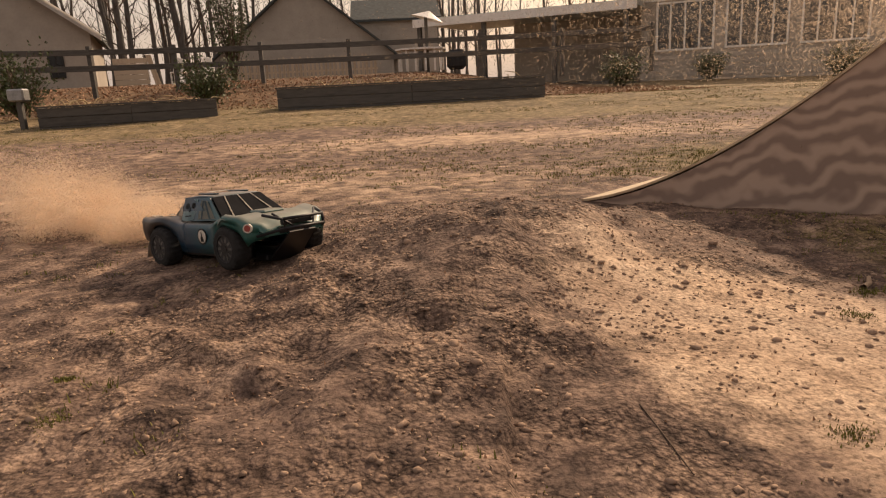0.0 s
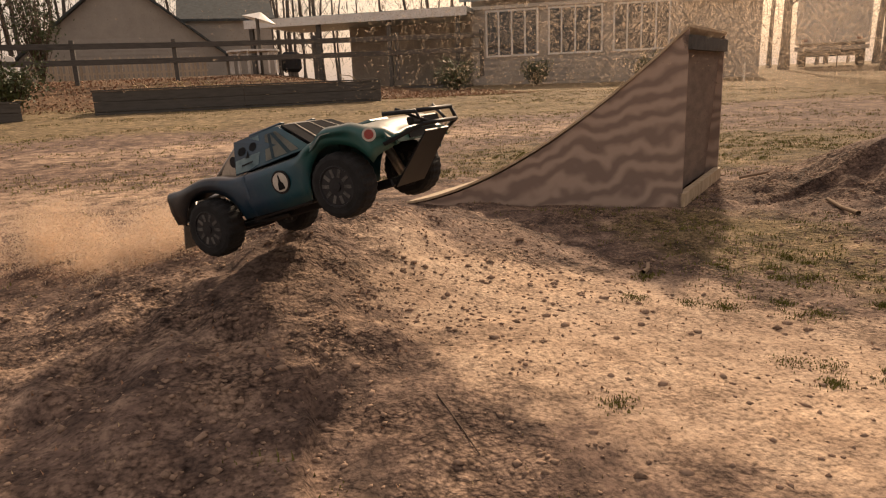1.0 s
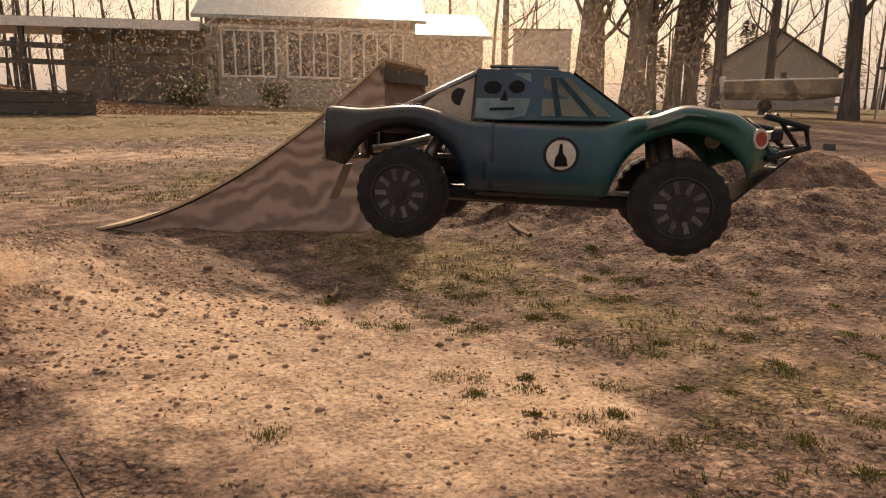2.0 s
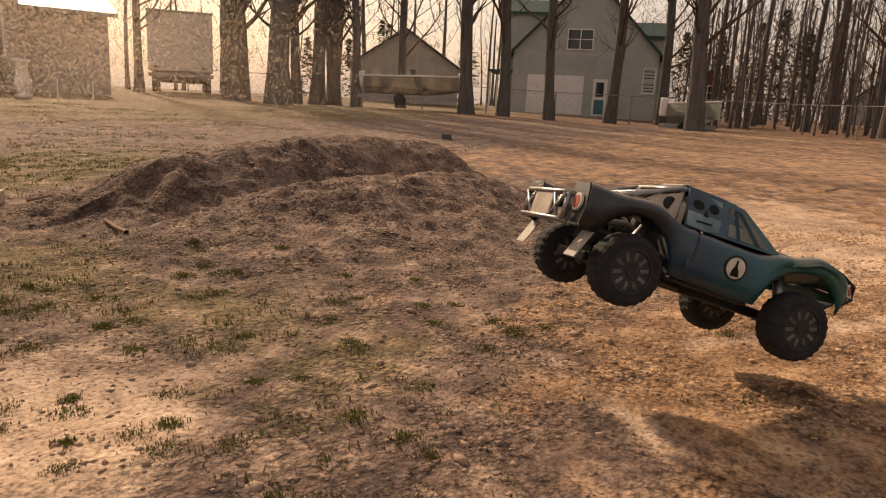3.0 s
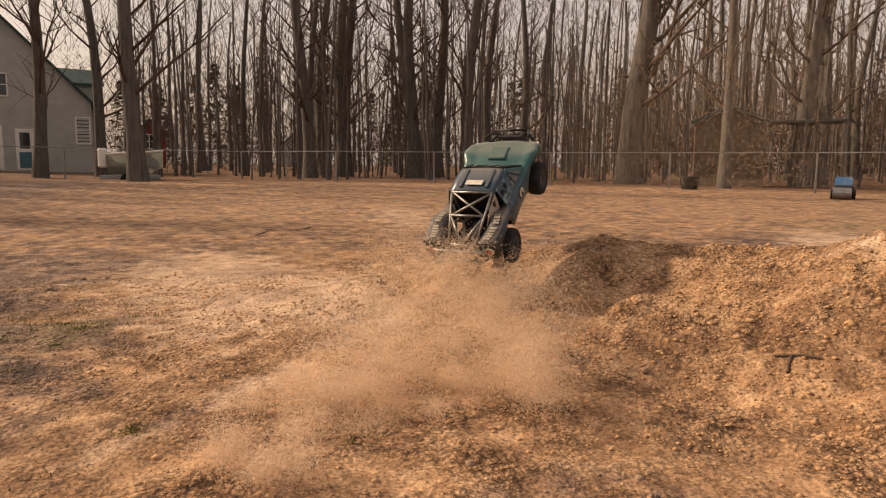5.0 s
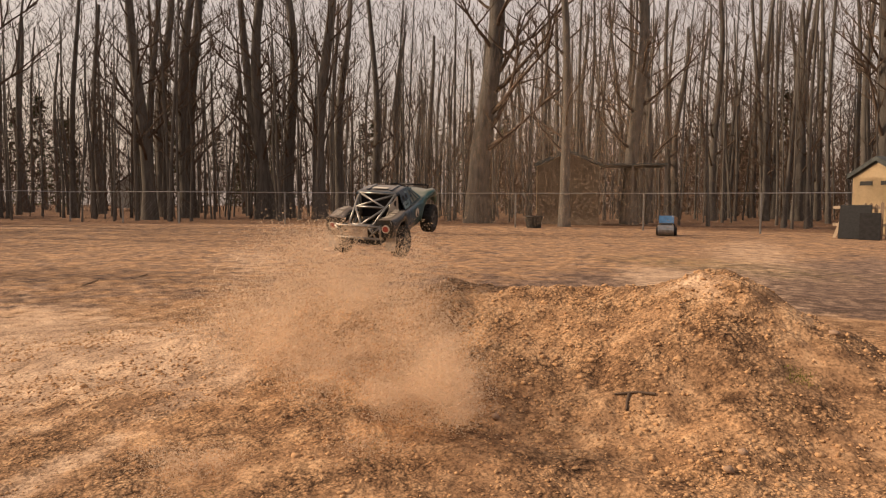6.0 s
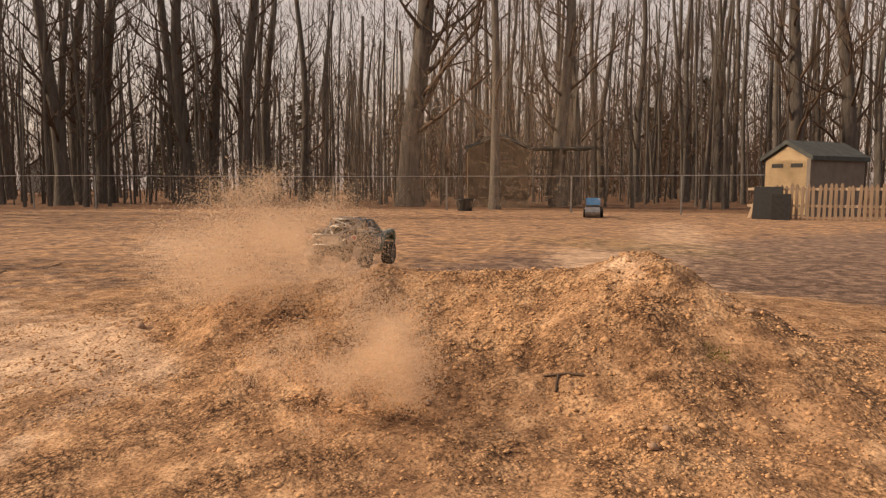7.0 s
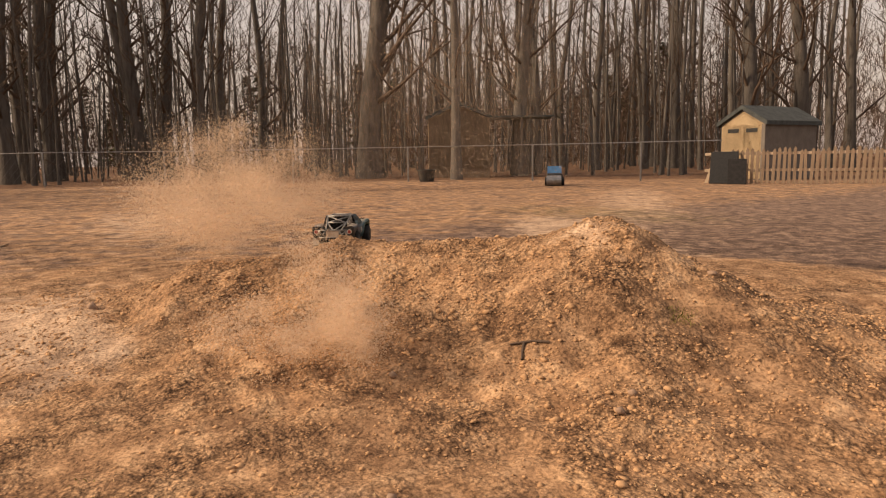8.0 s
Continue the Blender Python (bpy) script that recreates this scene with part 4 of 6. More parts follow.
def garden_bed(a, b, tall, soil=True):
    d = Vector(b) - Vector(a)
    z = min(ground_z(*a), ground_z(*b))
    g = empty("raised_bed", Matrix.Translation((a[0], a[1], z)) @ Matrix.Rotation(math.atan2(d.y, d.x), 4, "Z"))
    tagged(g, "long raised garden bed of dark weathered timber with dead stalks", "garden bed", group="raised beds")
    L, W = d.length, 1.3
    n = 3
    for k in range(n):
        z0 = -0.15 + k * (tall + 0.15) / n
        z1 = -0.15 + (k + 1) * (tall + 0.15) / n - 0.008
        for s in range(2):
            part("board", box(s * L / 2 + 0.004, (s + 1) * L / 2 - 0.004, 0, 0.045, z0, z1, 0.005), OLDWOOD, g)
        part("board", box(0, L, W, W + 0.045, z0, z1), OLDWOOD, g)
        for x in (0, L - 0.045):
            part("board", box(x, x + 0.045, 0.047, W - 0.002, z0, z1), OLDWOOD, g)
    part("cap", box(-0.02, L + 0.02, -0.02, 0.09, tall, tall + 0.03), OLDWOOD, g)
    part("soil", box(0.05, L - 0.05, 0.05, W - 0.01, tall - 0.2, tall - 0.06), SOIL, g)
    rng = random.Random(int(L * 100))
    s = Soup()
    for k in range(46):
        x = rng.uniform(0.2, L - 0.2)
        y = rng.uniform(0.1, W - 0.2)
        p = Vector((x, y, tall - 0.08))
        e = p + Vector((rng.uniform(-.5, .5), rng.uniform(-.2, .2), rng.uniform(0.03, 0.25)))
        s.tube([p, p.lerp(e, 0.5) + Vector((0, 0, 0.08)), e], [0.02, 0.016, 0.008], 4)
    s.make("dead_stalks", STRAW, g)["kind"] = "stuff"


SOIL = mat("bed_soil", (0.10, 0.065, 0.045), (0.04, 0.028, 0.02), 12, 1.0, bump=0.6)
garden_bed((-7.85, 13.93), (-4.68, 15.29), 0.42)
garden_bed((-3.54, 16.11), (2.68, 16.28), 0.50)


def trailer():
    a, b = Vector((26.08, 30.43)), Vector((28.46, 28.24))
    d = b - a
    t = empty("box_trailer", Matrix.Translation((a.x, a.y, 0.6)) @ Matrix.Rotation(math.atan2(d.y, d.x), 4, "Z"))
    tagged(t, "large white box trailer parked beside the house", "trailer")
    W = d.length
    part("body", box(0, W, 0, 8, 1.05, 4.1, 0.06), WHITE, t)
    part("roof_rail", box(-0.03, W + 0.03, -0.03, 0.1, 4.02, 4.14), METAL, t)
    part("bumper", box(0.0, W, -0.12, 0.0, 0.75, 0.95), METAL, t)
    for x in (0.1, W - 0.5):
        part("wheel", tube([(x, 1.6, 0.45), (x + 0.4, 1.6, 0.45)], 0.48, sides=14), RUBBER, t)
    part("underframe", box(0.2, W - 0.2, 0.0, 7.5, 0.5, 1.04), PLASTIC_BLACK, t)
    for x in (0.3, W - 0.55):
        part("tail_light", box(x, x + 0.25, -0.03, 0.0, 1.2, 1.32), BRICKRED, t)


trailer()


def boat(x, y, z, L, turn, label, hull):
    b = empty("boat", Matrix.Translation((x, y, z)) @ Matrix.Rotation(turn, 4, "Z"))
    tagged(b, label, "boat")
    bm = bmesh.new()
    rows = []
    for k in range(11):
        f = k / 10
        w = 0.85 * (1 - max(0, f - 0.45) ** 2 * 3.0)
        keel = 0.25 + 0.35 * max(0, f - 0.6) ** 1.5 * 3
        rows.append([bm.verts.new((f * L, s * w * q, zz)) for s, q, zz in ((-1, 1, 1.0 + 0.15 * f), (-1, 0.8, 0.55), (0, 0, keel), (1, 0.8, 0.55), (1, 1, 1.0 + 0.15 * f))])
    for a, c in zip(rows, rows[1:]):
        for k in range(4):
            bm.faces.new((a[k], a[k + 1], c[k + 1], c[k]))
    bm.faces.new(rows[0])
    bmesh.ops.solidify(bm, geom=bm.faces, thickness=0.05)
    part("hull", bm, hull, b)
    part("gunwale", tube([(f * L / 10, -0.87 * (1 - max(0, f / 10 - 0.45) ** 2 * 3.0), 1.02 + 0.015 * f) for f in range(11)], 0.04), WHITE, b)
    part("windscreen", box(L * 0.45, L * 0.5, -0.5, 0.5, 1.0, 1.4), WINDOW, b)
    part("engine", box(-0.35, -0.02, -0.2, 0.2, 0.5, 1.25, 0.06), WHITE, b)
    part("trailer_frame", box(-0.3, L * 0.95, -0.4, 0.4, 0.05, 0.2), METAL, b)
    for s in (-0.8, 0.65):
        part("wheel", tube([(L * 0.35, s, 0.02), (L * 0.35, s + 0.15, 0.02)], 0.27, sides=12), RUBBER, b)


boat(28.1, 18.2, 0.75, 4.7, radians(-61), "pale motor boat on a trailer behind the trees", SIDING)
boat(30.35, 4.7, 0.12, 2.0, radians(-84), "small pale skiff on a stand behind the fence", SIDING_GREY)


# the truck: x ahead, y to its left, z up, from the ground between its axles; K scales it to its true size
K = 0.855


def truck_paint():
    """Airbrushed body: black tail, deep blue cab sides, green nose, dusty, tops paled for dust and glare."""
    m = bpy.data.materials.new("airbrushed_body")
    m.use_nodes = True
    nt, b = m.node_tree, m.node_tree.nodes["Principled BSDF"]
    b.inputs["Roughness"].default_value = 0.42
    b.inputs["Coat Weight"].default_value, b.inputs["Coat Roughness"].default_value = 0.2, 0.2
    tc, sep = nt.nodes.new("ShaderNodeTexCoord"), nt.nodes.new("ShaderNodeSeparateXYZ")
    nt.links.new(tc.outputs["Object"], sep.inputs[0])
    n = nt.nodes.new("ShaderNodeTexNoise")
    n.inputs["Scale"].default_value, n.inputs["Detail"].default_value = 9, 5
    nt.links.new(tc.outputs["Object"], n.inputs["Vector"])
    ma = nt.nodes.new("ShaderNodeMath")
    ma.operation, ma.inputs[1].default_value = "MULTIPLY_ADD", 0.28
    nt.links.new(n.outputs["Fac"], ma.inputs[0])
    nt.links.new(sep.outputs["X"], ma.inputs[2])
    mr = nt.nodes.new("ShaderNodeMapRange")
    mr.inputs["From Min"].default_value, mr.inputs["From Max"].default_value = -0.45 * K + 0.1, 0.5 * K + 0.14
    nt.links.new(ma.outputs[0], mr.inputs["Value"])
    r = nt.nodes.new("ShaderNodeValToRGB")
    stops = [(0.0, (0.009, 0.011, 0.013)), (0.28, (0.008, 0.016, 0.026)), (0.42, (0.006, 0.034, 0.066)), (0.58, (0.007, 0.060, 0.084)), (0.76, (0.010, 0.080, 0.078)), (1.0, (0.018, 0.098, 0.084))]
    while len(r.color_ramp.elements) < len(stops):
        r.color_ramp.elements.new(0.5)
    for e, (p, c) in zip(r.color_ramp.elements, stops):
        e.position, e.color = p, (*c, 1)
    nt.links.new(mr.outputs[0], r.inputs[0])
    d = nt.nodes.new("ShaderNodeTexNoise")
    d.inputs["Scale"].default_value, d.inputs["Detail"].default_value = 30, 6
    nt.links.new(tc.outputs["Object"], d.inputs["Vector"])
    dr = nt.nodes.new("ShaderNodeMapRange")
    dr.inputs["From Min"].default_value, dr.inputs["From Max"].default_value, dr.inputs["To Max"].default_value = 0.50, 0.78, 0.07
    nt.links.new(d.outputs["Fac"], dr.inputs["Value"])
    # upward faces turn paler: settled dust plus backlight glare put into the colour
    geo, up, lie, both = nt.nodes.new("ShaderNodeNewGeometry"), nt.nodes.new("ShaderNodeSeparateXYZ"), nt.nodes.new("ShaderNodeMapRange"), nt.nodes.new("ShaderNodeMath")
    nt.links.new(geo.outputs["Normal"], up.inputs[0])
    nt.links.new(up.outputs["Z"], lie.inputs["Value"])
    lie.inputs["From Min"].default_value, lie.inputs["From Max"].default_value, lie.inputs["To Max"].default_value = 0.6, 1.0, 0.5
    nt.links.new(lie.outputs[0], both.inputs[0])
    nt.links.new(dr.outputs[0], both.inputs[1])
    mx = nt.nodes.new("ShaderNodeMix")
    mx.data_type = "RGBA"
    nt.links.new(both.outputs[0], mx.inputs[0])
    nt.links.new(r.outputs[0], mx.inputs[6])
    mx.inputs[7].default_value = (0.34, 0.26, 0.18, 1)
    nt.links.new(mx.outputs[2], b.inputs["Base Color"])
    return m


PAINT = truck_paint()
SKULL = mat("pale_airbrush", (0.36, 0.47, 0.48), (0.10, 0.20, 0.24), 14, 0.5, bump=0, fine=3)
DECAL_WHITE = mat("dusty_white_decal", (0.62, 0.58, 0.50), (0.42, 0.38, 0.32), 30, 0.6, bump=0)
DECAL_RED = mat("red_decal", (0.36, 0.075, 0.055), (0.24, 0.045, 0.035), 30, 0.5, bump=0)
DECAL_BLACK = mat("black_decal", (0.012, 0.012, 0.014), (0.008, 0.008, 0.009), 30, 0.5, bump=0)
PANEL = mat("dusty_panel", (0.44, 0.37, 0.29), (0.26, 0.21, 0.165), 20, 0.5)
FLAP = mat("dusty_flap", (0.34, 0.29, 0.23), (0.18, 0.15, 0.12), 20, 0.6)


def lerp_table(x, table):
    for (a, u), (b, v) in zip(table, table[1:]):
        if x <= b:
            t = max(0.0, min(1.0, (x - a) / (b - a)))
            t = t * t * (3 - 2 * t)
            return u + (v - u) * t
    return table[-1][1]


HALF = [(-0.48, 0.232), (-0.34, 0.250), (-0.14, 0.215), (0.10, 0.205), (0.20, 0.225), (0.32, 0.255), (0.42, 0.235), (0.50, 0.165)]
SHOULDER = [(-0.48, 0.286), (-0.40, 0.282), (-0.28, 0.292), (-0.14, 0.262), (0.12, 0.262), (0.22, 0.285), (0.30, 0.308), (0.38, 0.300), (0.46, 0.265), (0.50, 0.225)]


def low_edge(x):
    base = lerp_table(x, [(-0.48, 0.165), (-0.42, 0.150), (-0.40, 0.115), (0.10, 0.108), (0.40, 0.130), (0.46, 0.185), (0.50, 0.200)])
    z = base
    for xa, r, zc in ((-0.30, 0.137, 0.105), (0.30, 0.142, 0.110)):
        dx = abs(x - xa)
        if dx < r:
            z = max(z, zc + math.sqrt(r * r - dx * dx))
    return min(z, lerp_table(x, SHOULDER) - 0.03)


def grid_mesh(rows):
    bm = bmesh.new()
    vr = [[bm.verts.new(Vector(p) * K) for p in row] for row in rows]
    for a, b in zip(vr, vr[1:]):
        for k in range(len(a) - 1):
            bm.faces.new((a[k], a[k + 1], b[k + 1], b[k]))
    return bm


def shell(bm, thick=0.004):
    bmesh.ops.recalc_face_normals(bm, faces=bm.faces)
    bm.normal_update()
    faces = bm.faces[:]
    inner = {v: bm.verts.new(v.co - v.normal * thick) for v in bm.verts[:]}
    rim = [e for e in bm.edges if len(e.link_faces) == 1]
    pairs = [(e.verts[0], e.verts[1]) for e in rim]
    for f in faces:
        bm.faces.new([inner[v] for v in reversed(f.verts)])
    for a, b in pairs:
        bm.faces.new((a, b, inner[b], inner[a]))
    bmesh.ops.recalc_face_normals(bm, faces=bm.faces)
    return bm


def frange(a, b, n):
    return [a + (b - a) * k / n for k in range(n + 1)]


def build_truck():
    T = empty("toy_truck")
    tagged(T, "large radio-controlled desert truck with dark green and blue airbrushed body, dusty", "toy truck")

    # bedsides: outer skin and a shelf on top, one each side
    for s in (-1, 1):
        rows = []
        for x in frange(-0.48, -0.10, 26):
            w, z1, z0 = lerp_table(x, HALF), lerp_table(x, SHOULDER), low_edge(x)
            inner = w - (0.115 if x < -0.2 else 0.075)
            rows.append([(x, s * y, z) for y, z in ((w - 0.012, z0), (w, z0 + (z1 - z0) * 0.45), (w, z1 - 0.022), (w - 0.008, z1 - 0.006), (w - 0.022, z1), (inner + 0.02, z1 - 0.004), (inner, z1 - 0.012), (inner - 0.002, z1 - 0.05))])
        part("bedside", shell(grid_mesh(rows)), PAINT, T, "black rear fender with pale lettering bars", smooth=True)
        # tail end of the fender
        w, z1 = lerp_table(-0.48, HALF), 0.286
        bm = bmesh.new()
        vs = [bm.verts.new(Vector(p) * K) for p in ((-0.482, s * (w - 0.118), 0.17), (-0.482, s * (w - 0.012), 0.165), (-0.482, s * w, 0.22), (-0.482, s * (w - 0.02), z1), (-0.482, s * (w - 0.115), z1 - 0.004))]
        bm.faces.new(vs)
        part("tail_panel", shell(bm), PAINT, T)
        lamp = part("tail_light", tube([Vector((-0.484, s * 0.185, 0.226)) * K, Vector((-0.492, s * 0.185, 0.226)) * K], 0.026 * K, sides=20), DECAL_WHITE, T, "round red tail light in a white ring")
        part("lens", tube([Vector((-0.4915, s * 0.185, 0.226)) * K, Vector((-0.494, s * 0.185, 0.226)) * K], 0.019 * K, sides=20), DECAL_RED, lamp, "red lens")
        # lettering bars on the shelf
        for k in range(10):
            if k == 5:
                continue
            x = -0.455 + k * 0.021
            z = lerp_table(x, SHOULDER) + 0.0065
            z2 = lerp_table(x + 0.015, SHOULDER) + 0.0065
            bm = bmesh.new()
            yc = s * (lerp_table(x, HALF) - 0.062)
            top = [bm.verts.new(Vector(p) * K) for p in ((x, yc - 0.019, z), (x + 0.015, yc - 0.019, z2), (x + 0.015, yc + 0.019, z2), (x, yc + 0.019, z))]
            f = bm.faces.new(top)
            bmesh.ops.solidify(bm, geom=[f], thickness=0.0015)
            part("lettering_bar", bm, DECAL_WHITE, T, "pale bar of lettering")

    # body sides, bonnet and front fenders in one shell
    rows = []
    for x in frange(-0.12, 0.50, 46):
        w, z1, z0 = lerp_table(x, HALF), lerp_table(x, SHOULDER), low_edge(x)
        mid = z1 - 0.012 * max(0, 1 - abs(x - 0.3) / 0.15) + (0.010 if x > 0.18 else 0)
        hood = lerp_table(x, [(-0.12, 0.262), (0.15, 0.268), (0.30, 0.292), (0.42, 0.283), (0.50, 0.235)])
        prof = [(w - 0.014, z0), (w, z0 + (z1 - z0) * 0.35), (w - 0.003, z0 + (z1 - z0) * 0.6), (w, z1 - 0.03), (w - 0.008, z1 - 0.008), (w - 0.03, z1), (w * 0.72, (z1 + hood) / 2 - 0.004), (w * 0.55, hood + 0.002), (w * 0.3, hood + 0.006), (0, hood + 0.007)]
        left = [(x, y, z) for y, z in prof]
        right = [(x, -y, z) for y, z in prof[-2::-1]]
        rows.append(left + right)
    part("body_shell", shell(grid_mesh(rows)), PAINT, T, "airbrushed blue and green lower body", smooth=True)
    # nose
    bm = bmesh.new()
    vs = [bm.verts.new(Vector(p) * K) for p in ((0.502, -0.155, 0.200), (0.502, 0.155, 0.200), (0.502, 0.16, 0.225), (0.502, 0.0, 0.240), (0.502, -0.16, 0.225))]
    bm.faces.new(vs)
    part("nose", shell(bm), PAINT, T)
    part("grille", box(0.503 * K, 0.508 * K, -0.09 * K, 0.09 * K, 0.206 * K, 0.232 * K), DECAL_BLACK, T)
    part("bonnet_scoop", box(0.24 * K, 0.36 * K, -0.06 * K, 0.06 * K, 0.290 * K, 0.306 * K, 0.006), PAINT, T)

    # cab
    A = {"bl": (-0.15, 0.188, 0.264), "fl": (0.20, 0.185, 0.272), "rbl": (-0.15, 0.150, 0.378), "rfl": (0.055, 0.140, 0.376)}
    for s in (-1, 1):
        q = {k: (v[0], v[1] * s, v[2]) for k, v in A.items()}
        bm = bmesh.new()
        f = bm.faces.new([bm.verts.new(Vector(q[k]) * K) for k in ("bl", "fl", "rfl", "rbl")])
        side = part("cab_side", shell(bm, 0.005), PAINT, T, "cab side with a pale skull-like airbrush patch and dusty window")

        def on_side(x, f, off=0.0085):
            # a point of the cab side: x along it, f from the sill (0) to the roof (1)
            y0 = 0.188 + (0.185 - 0.188) * (x + 0.15) / 0.35
            y = y0 + (0.145 - y0) * f
            z0 = 0.264 + 0.008 * (x + 0.15) / 0.35
            return Vector((x, s * (y + off), z0 + (0.377 - z0) * f)) * K

        def patch(name, pts, material, label="", off=0.0085):
            bm = bmesh.new()
            vs = [bm.verts.new(on_side(x, f, off)) for x, f in pts]
            fc = bm.faces.new(vs if s < 0 else vs[::-1])
            bmesh.ops.solidify(bm, geom=[fc], thickness=0.001)
            return part(name, bm, material, side, label)

        def oval(cx, cf, rx, rf, n=14, tilt=0.0):
            return [(cx + rx * math.cos(a) + tilt * math.sin(a), cf + rf * math.sin(a)) for a in [2 * math.pi * k / n for k in range(n)]]

        patch("pale_patch", [(-0.147, 0.06), (-0.085, 0.02), (-0.035, 0.1), (-0.025, 0.5), (-0.03, 0.96), (-0.145, 0.96)], SKULL, "pale blue-grey airbrushed patch")
        patch("dark_spot", oval(-0.112, 0.66, 0.020, 0.13), DECAL_BLACK, off=0.0105)
        patch("dark_spot", oval(-0.058, 0.68, 0.018, 0.13), DECAL_BLACK, off=0.0105)
        patch("dark_spot", [(-0.094, 0.40), (-0.076, 0.40), (-0.083, 0.62)], DECAL_BLACK, off=0.0105)
        patch("dark_bar", [(-0.115, 0.20), (-0.060, 0.22), (-0.060, 0.27), (-0.115, 0.25)], DECAL_BLACK, off=0.0105)
        patch("window", [(0.0, 0.10), (0.150, 0.10), (0.052, 0.88), (0.0, 0.90)], DUSTY_GLASS, "dusty painted side window")
        patch("window_bar", [(0.030, 0.10), (0.044, 0.10), (0.026, 0.88), (0.014, 0.88)], PAINT, off=0.0105)
        patch("window_bar", [(0.100, 0.10), (0.118, 0.10), (0.040, 0.88), (0.026, 0.88)], PAINT, off=0.0105)

    def face(name, pts, material, parent=T, label="", thick=0.005):
        bm = bmesh.new()
        f = bm.faces.new([bm.verts.new(Vector(p) * K) for p in pts])
        bmesh.ops.recalc_face_normals(bm, faces=bm.faces)
        bmesh.ops.solidify(bm, geom=[f], thickness=thick)
        return part(name, bm, material, parent, label)

    rows = []
    for x, z, w in ((-0.158, 0.372, 0.150), (-0.148, 0.385, 0.149), (-0.05, 0.391, 0.146), (0.03, 0.389, 0.142), (0.066, 0.376, 0.139)):
        rows.append([(x, y * w, z - 0.007 * abs(y) ** 3) for y in (-1, -0.8, -0.4, 0, 0.4, 0.8, 1)])
    part("roof", shell(grid_mesh(rows), 0.005), PAINT, T, "dusty dark roof", smooth=True)
    for y in (-0.085, 0.085):
        part("roof_rib", box(-0.13 * K, 0.03 * K, (y - 0.012) * K, (y + 0.012) * K, 0.388 * K, 0.396 * K, 0.003), PAINT, T)
    part("roof_plate", box(-0.115 * K, -0.075 * K, -0.055 * K, 0.055 * K, 0.396 * K, 0.399 * K), DECAL_WHITE, T, "pale lettering bar on the roof")
    ws = face("windscreen", [(0.062, -0.138, 0.374), (0.062, 0.138, 0.374), (0.205, 0.180, 0.272), (0.205, -0.180, 0.272)], DUSTY_DARK, label="dark windscreen with pale bars")
    for y in (-0.075, 0.0, 0.075):
        bm = bmesh.new()
        f = bm.faces.new([bm.verts.new(Vector(p) * K) for p in ((0.072, y - 0.003, 0.3785), (0.072, y + 0.003, 0.3785), (0.206, y * 1.6 + 0.004, 0.2835), (0.206, y * 1.6 - 0.004, 0.2835))])
        bmesh.ops.solidify(bm, geom=[f], thickness=0.001)
        part("bar", bm, DECAL_WHITE, ws)
    face("rear_bulkhead", [(-0.135, -0.17, 0.10), (-0.135, 0.17, 0.10), (-0.135, 0.14, 0.37), (-0.135, -0.14, 0.37)], DECAL_BLACK)

    # emblem on each side, headlights
    for s in (-1, 1):
        y = 0.2085
        em = part("emblem", tube([Vector((0.048, s * (y - 0.004), 0.196)) * K, Vector((0.048, s * y, 0.196)) * K], 0.039 * K, sides=28), DECAL_BLACK, T, "round pale emblem with a dark rim")
        part("disc", tube([Vector((0.048, s * (y - 0.002), 0.196)) * K, Vector((0.048, s * (y + 0.001), 0.196)) * K], 0.032 * K, sides=28), DECAL_WHITE, em)
        bm = bmesh.new()
        f = bm.faces.new([bm.verts.new(Vector((0.048 + dx, s * (y + 0.0018), 0.196 + dz)) * K) for dx, dz in ((-0.014, -0.026), (0.016, -0.024), (0.012, -0.006), (0.004, 0.004), (0.002, 0.024), (-0.004, 0.024), (-0.006, 0.004), (-0.012, -0.006))])
        bmesh.ops.solidify(bm, geom=[f], thickness=0.001)
        part("dark_shape", bm, DECAL_BLACK, em)
        hl = part("headlight", tube([Vector((0.438, s * 0.204, 0.243)) * K, Vector((0.449, s * 0.220, 0.245)) * K], 0.021 * K, sides=18), DECAL_WHITE, T, "round red headlight decal in a white ring")
        part("lens", tube([Vector((0.446, s * 0.216, 0.2445)) * K, Vector((0.4505, s * 0.2222, 0.2453)) * K], 0.0145 * K, sides=18), DECAL_RED, hl)
        part("rocker", box(-0.14 * K, 0.14 * K, min(s * 0.15, s * 0.19) * K, max(s * 0.15, s * 0.19) * K, 0.098 * K, 0.112 * K, 0.004), DECAL_BLACK, T)

    # roll cage in the bed
    R = 0.0075 * K

    def pipe(name, pts, r=R, m=None, label=""):
        return part(name, tube([Vector(p) * K for p in pts], r, sides=8), m or STEEL, T, label, smooth=True)

    for s in (-1, 1):
        pipe("cage_tube", [(-0.155, s * 0.13, 0.372), (-0.455, s * 0.085, 0.235)])
        pipe("cage_tube", [(-0.155, s * 0.13, 0.372), (-0.15, s * 0.13, 0.22)])
        pipe("cage_tube", [(-0.155, s * 0.125, 0.368), (-0.29, -s * 0.105, 0.308)])
        pipe("cage_tube", [(-0.29, s * 0.108, 0.310), (-0.455, 0.0, 0.235)])
        pipe("cage_tube", [(-0.22, s * 0.12, 0.34), (-0.22, s * 0.10, 0.19)])
    for x, y, z in ((-0.155, 0.13, 0.372), (-0.29, 0.108, 0.310), (-0.455, 0.085, 0.235)):
        pipe("cage_tube", [(x, -y, z), (x, y, z)])
    # rear bumper frame with its centre panel
    for z in (0.245, 0.165):
        pipe("bumper_tube", [(-0.49, -0.158, z), (-0.515, -0.14, z), (-0.515, 0.14, z), (-0.49, 0.158, z)], 0.008 * K)
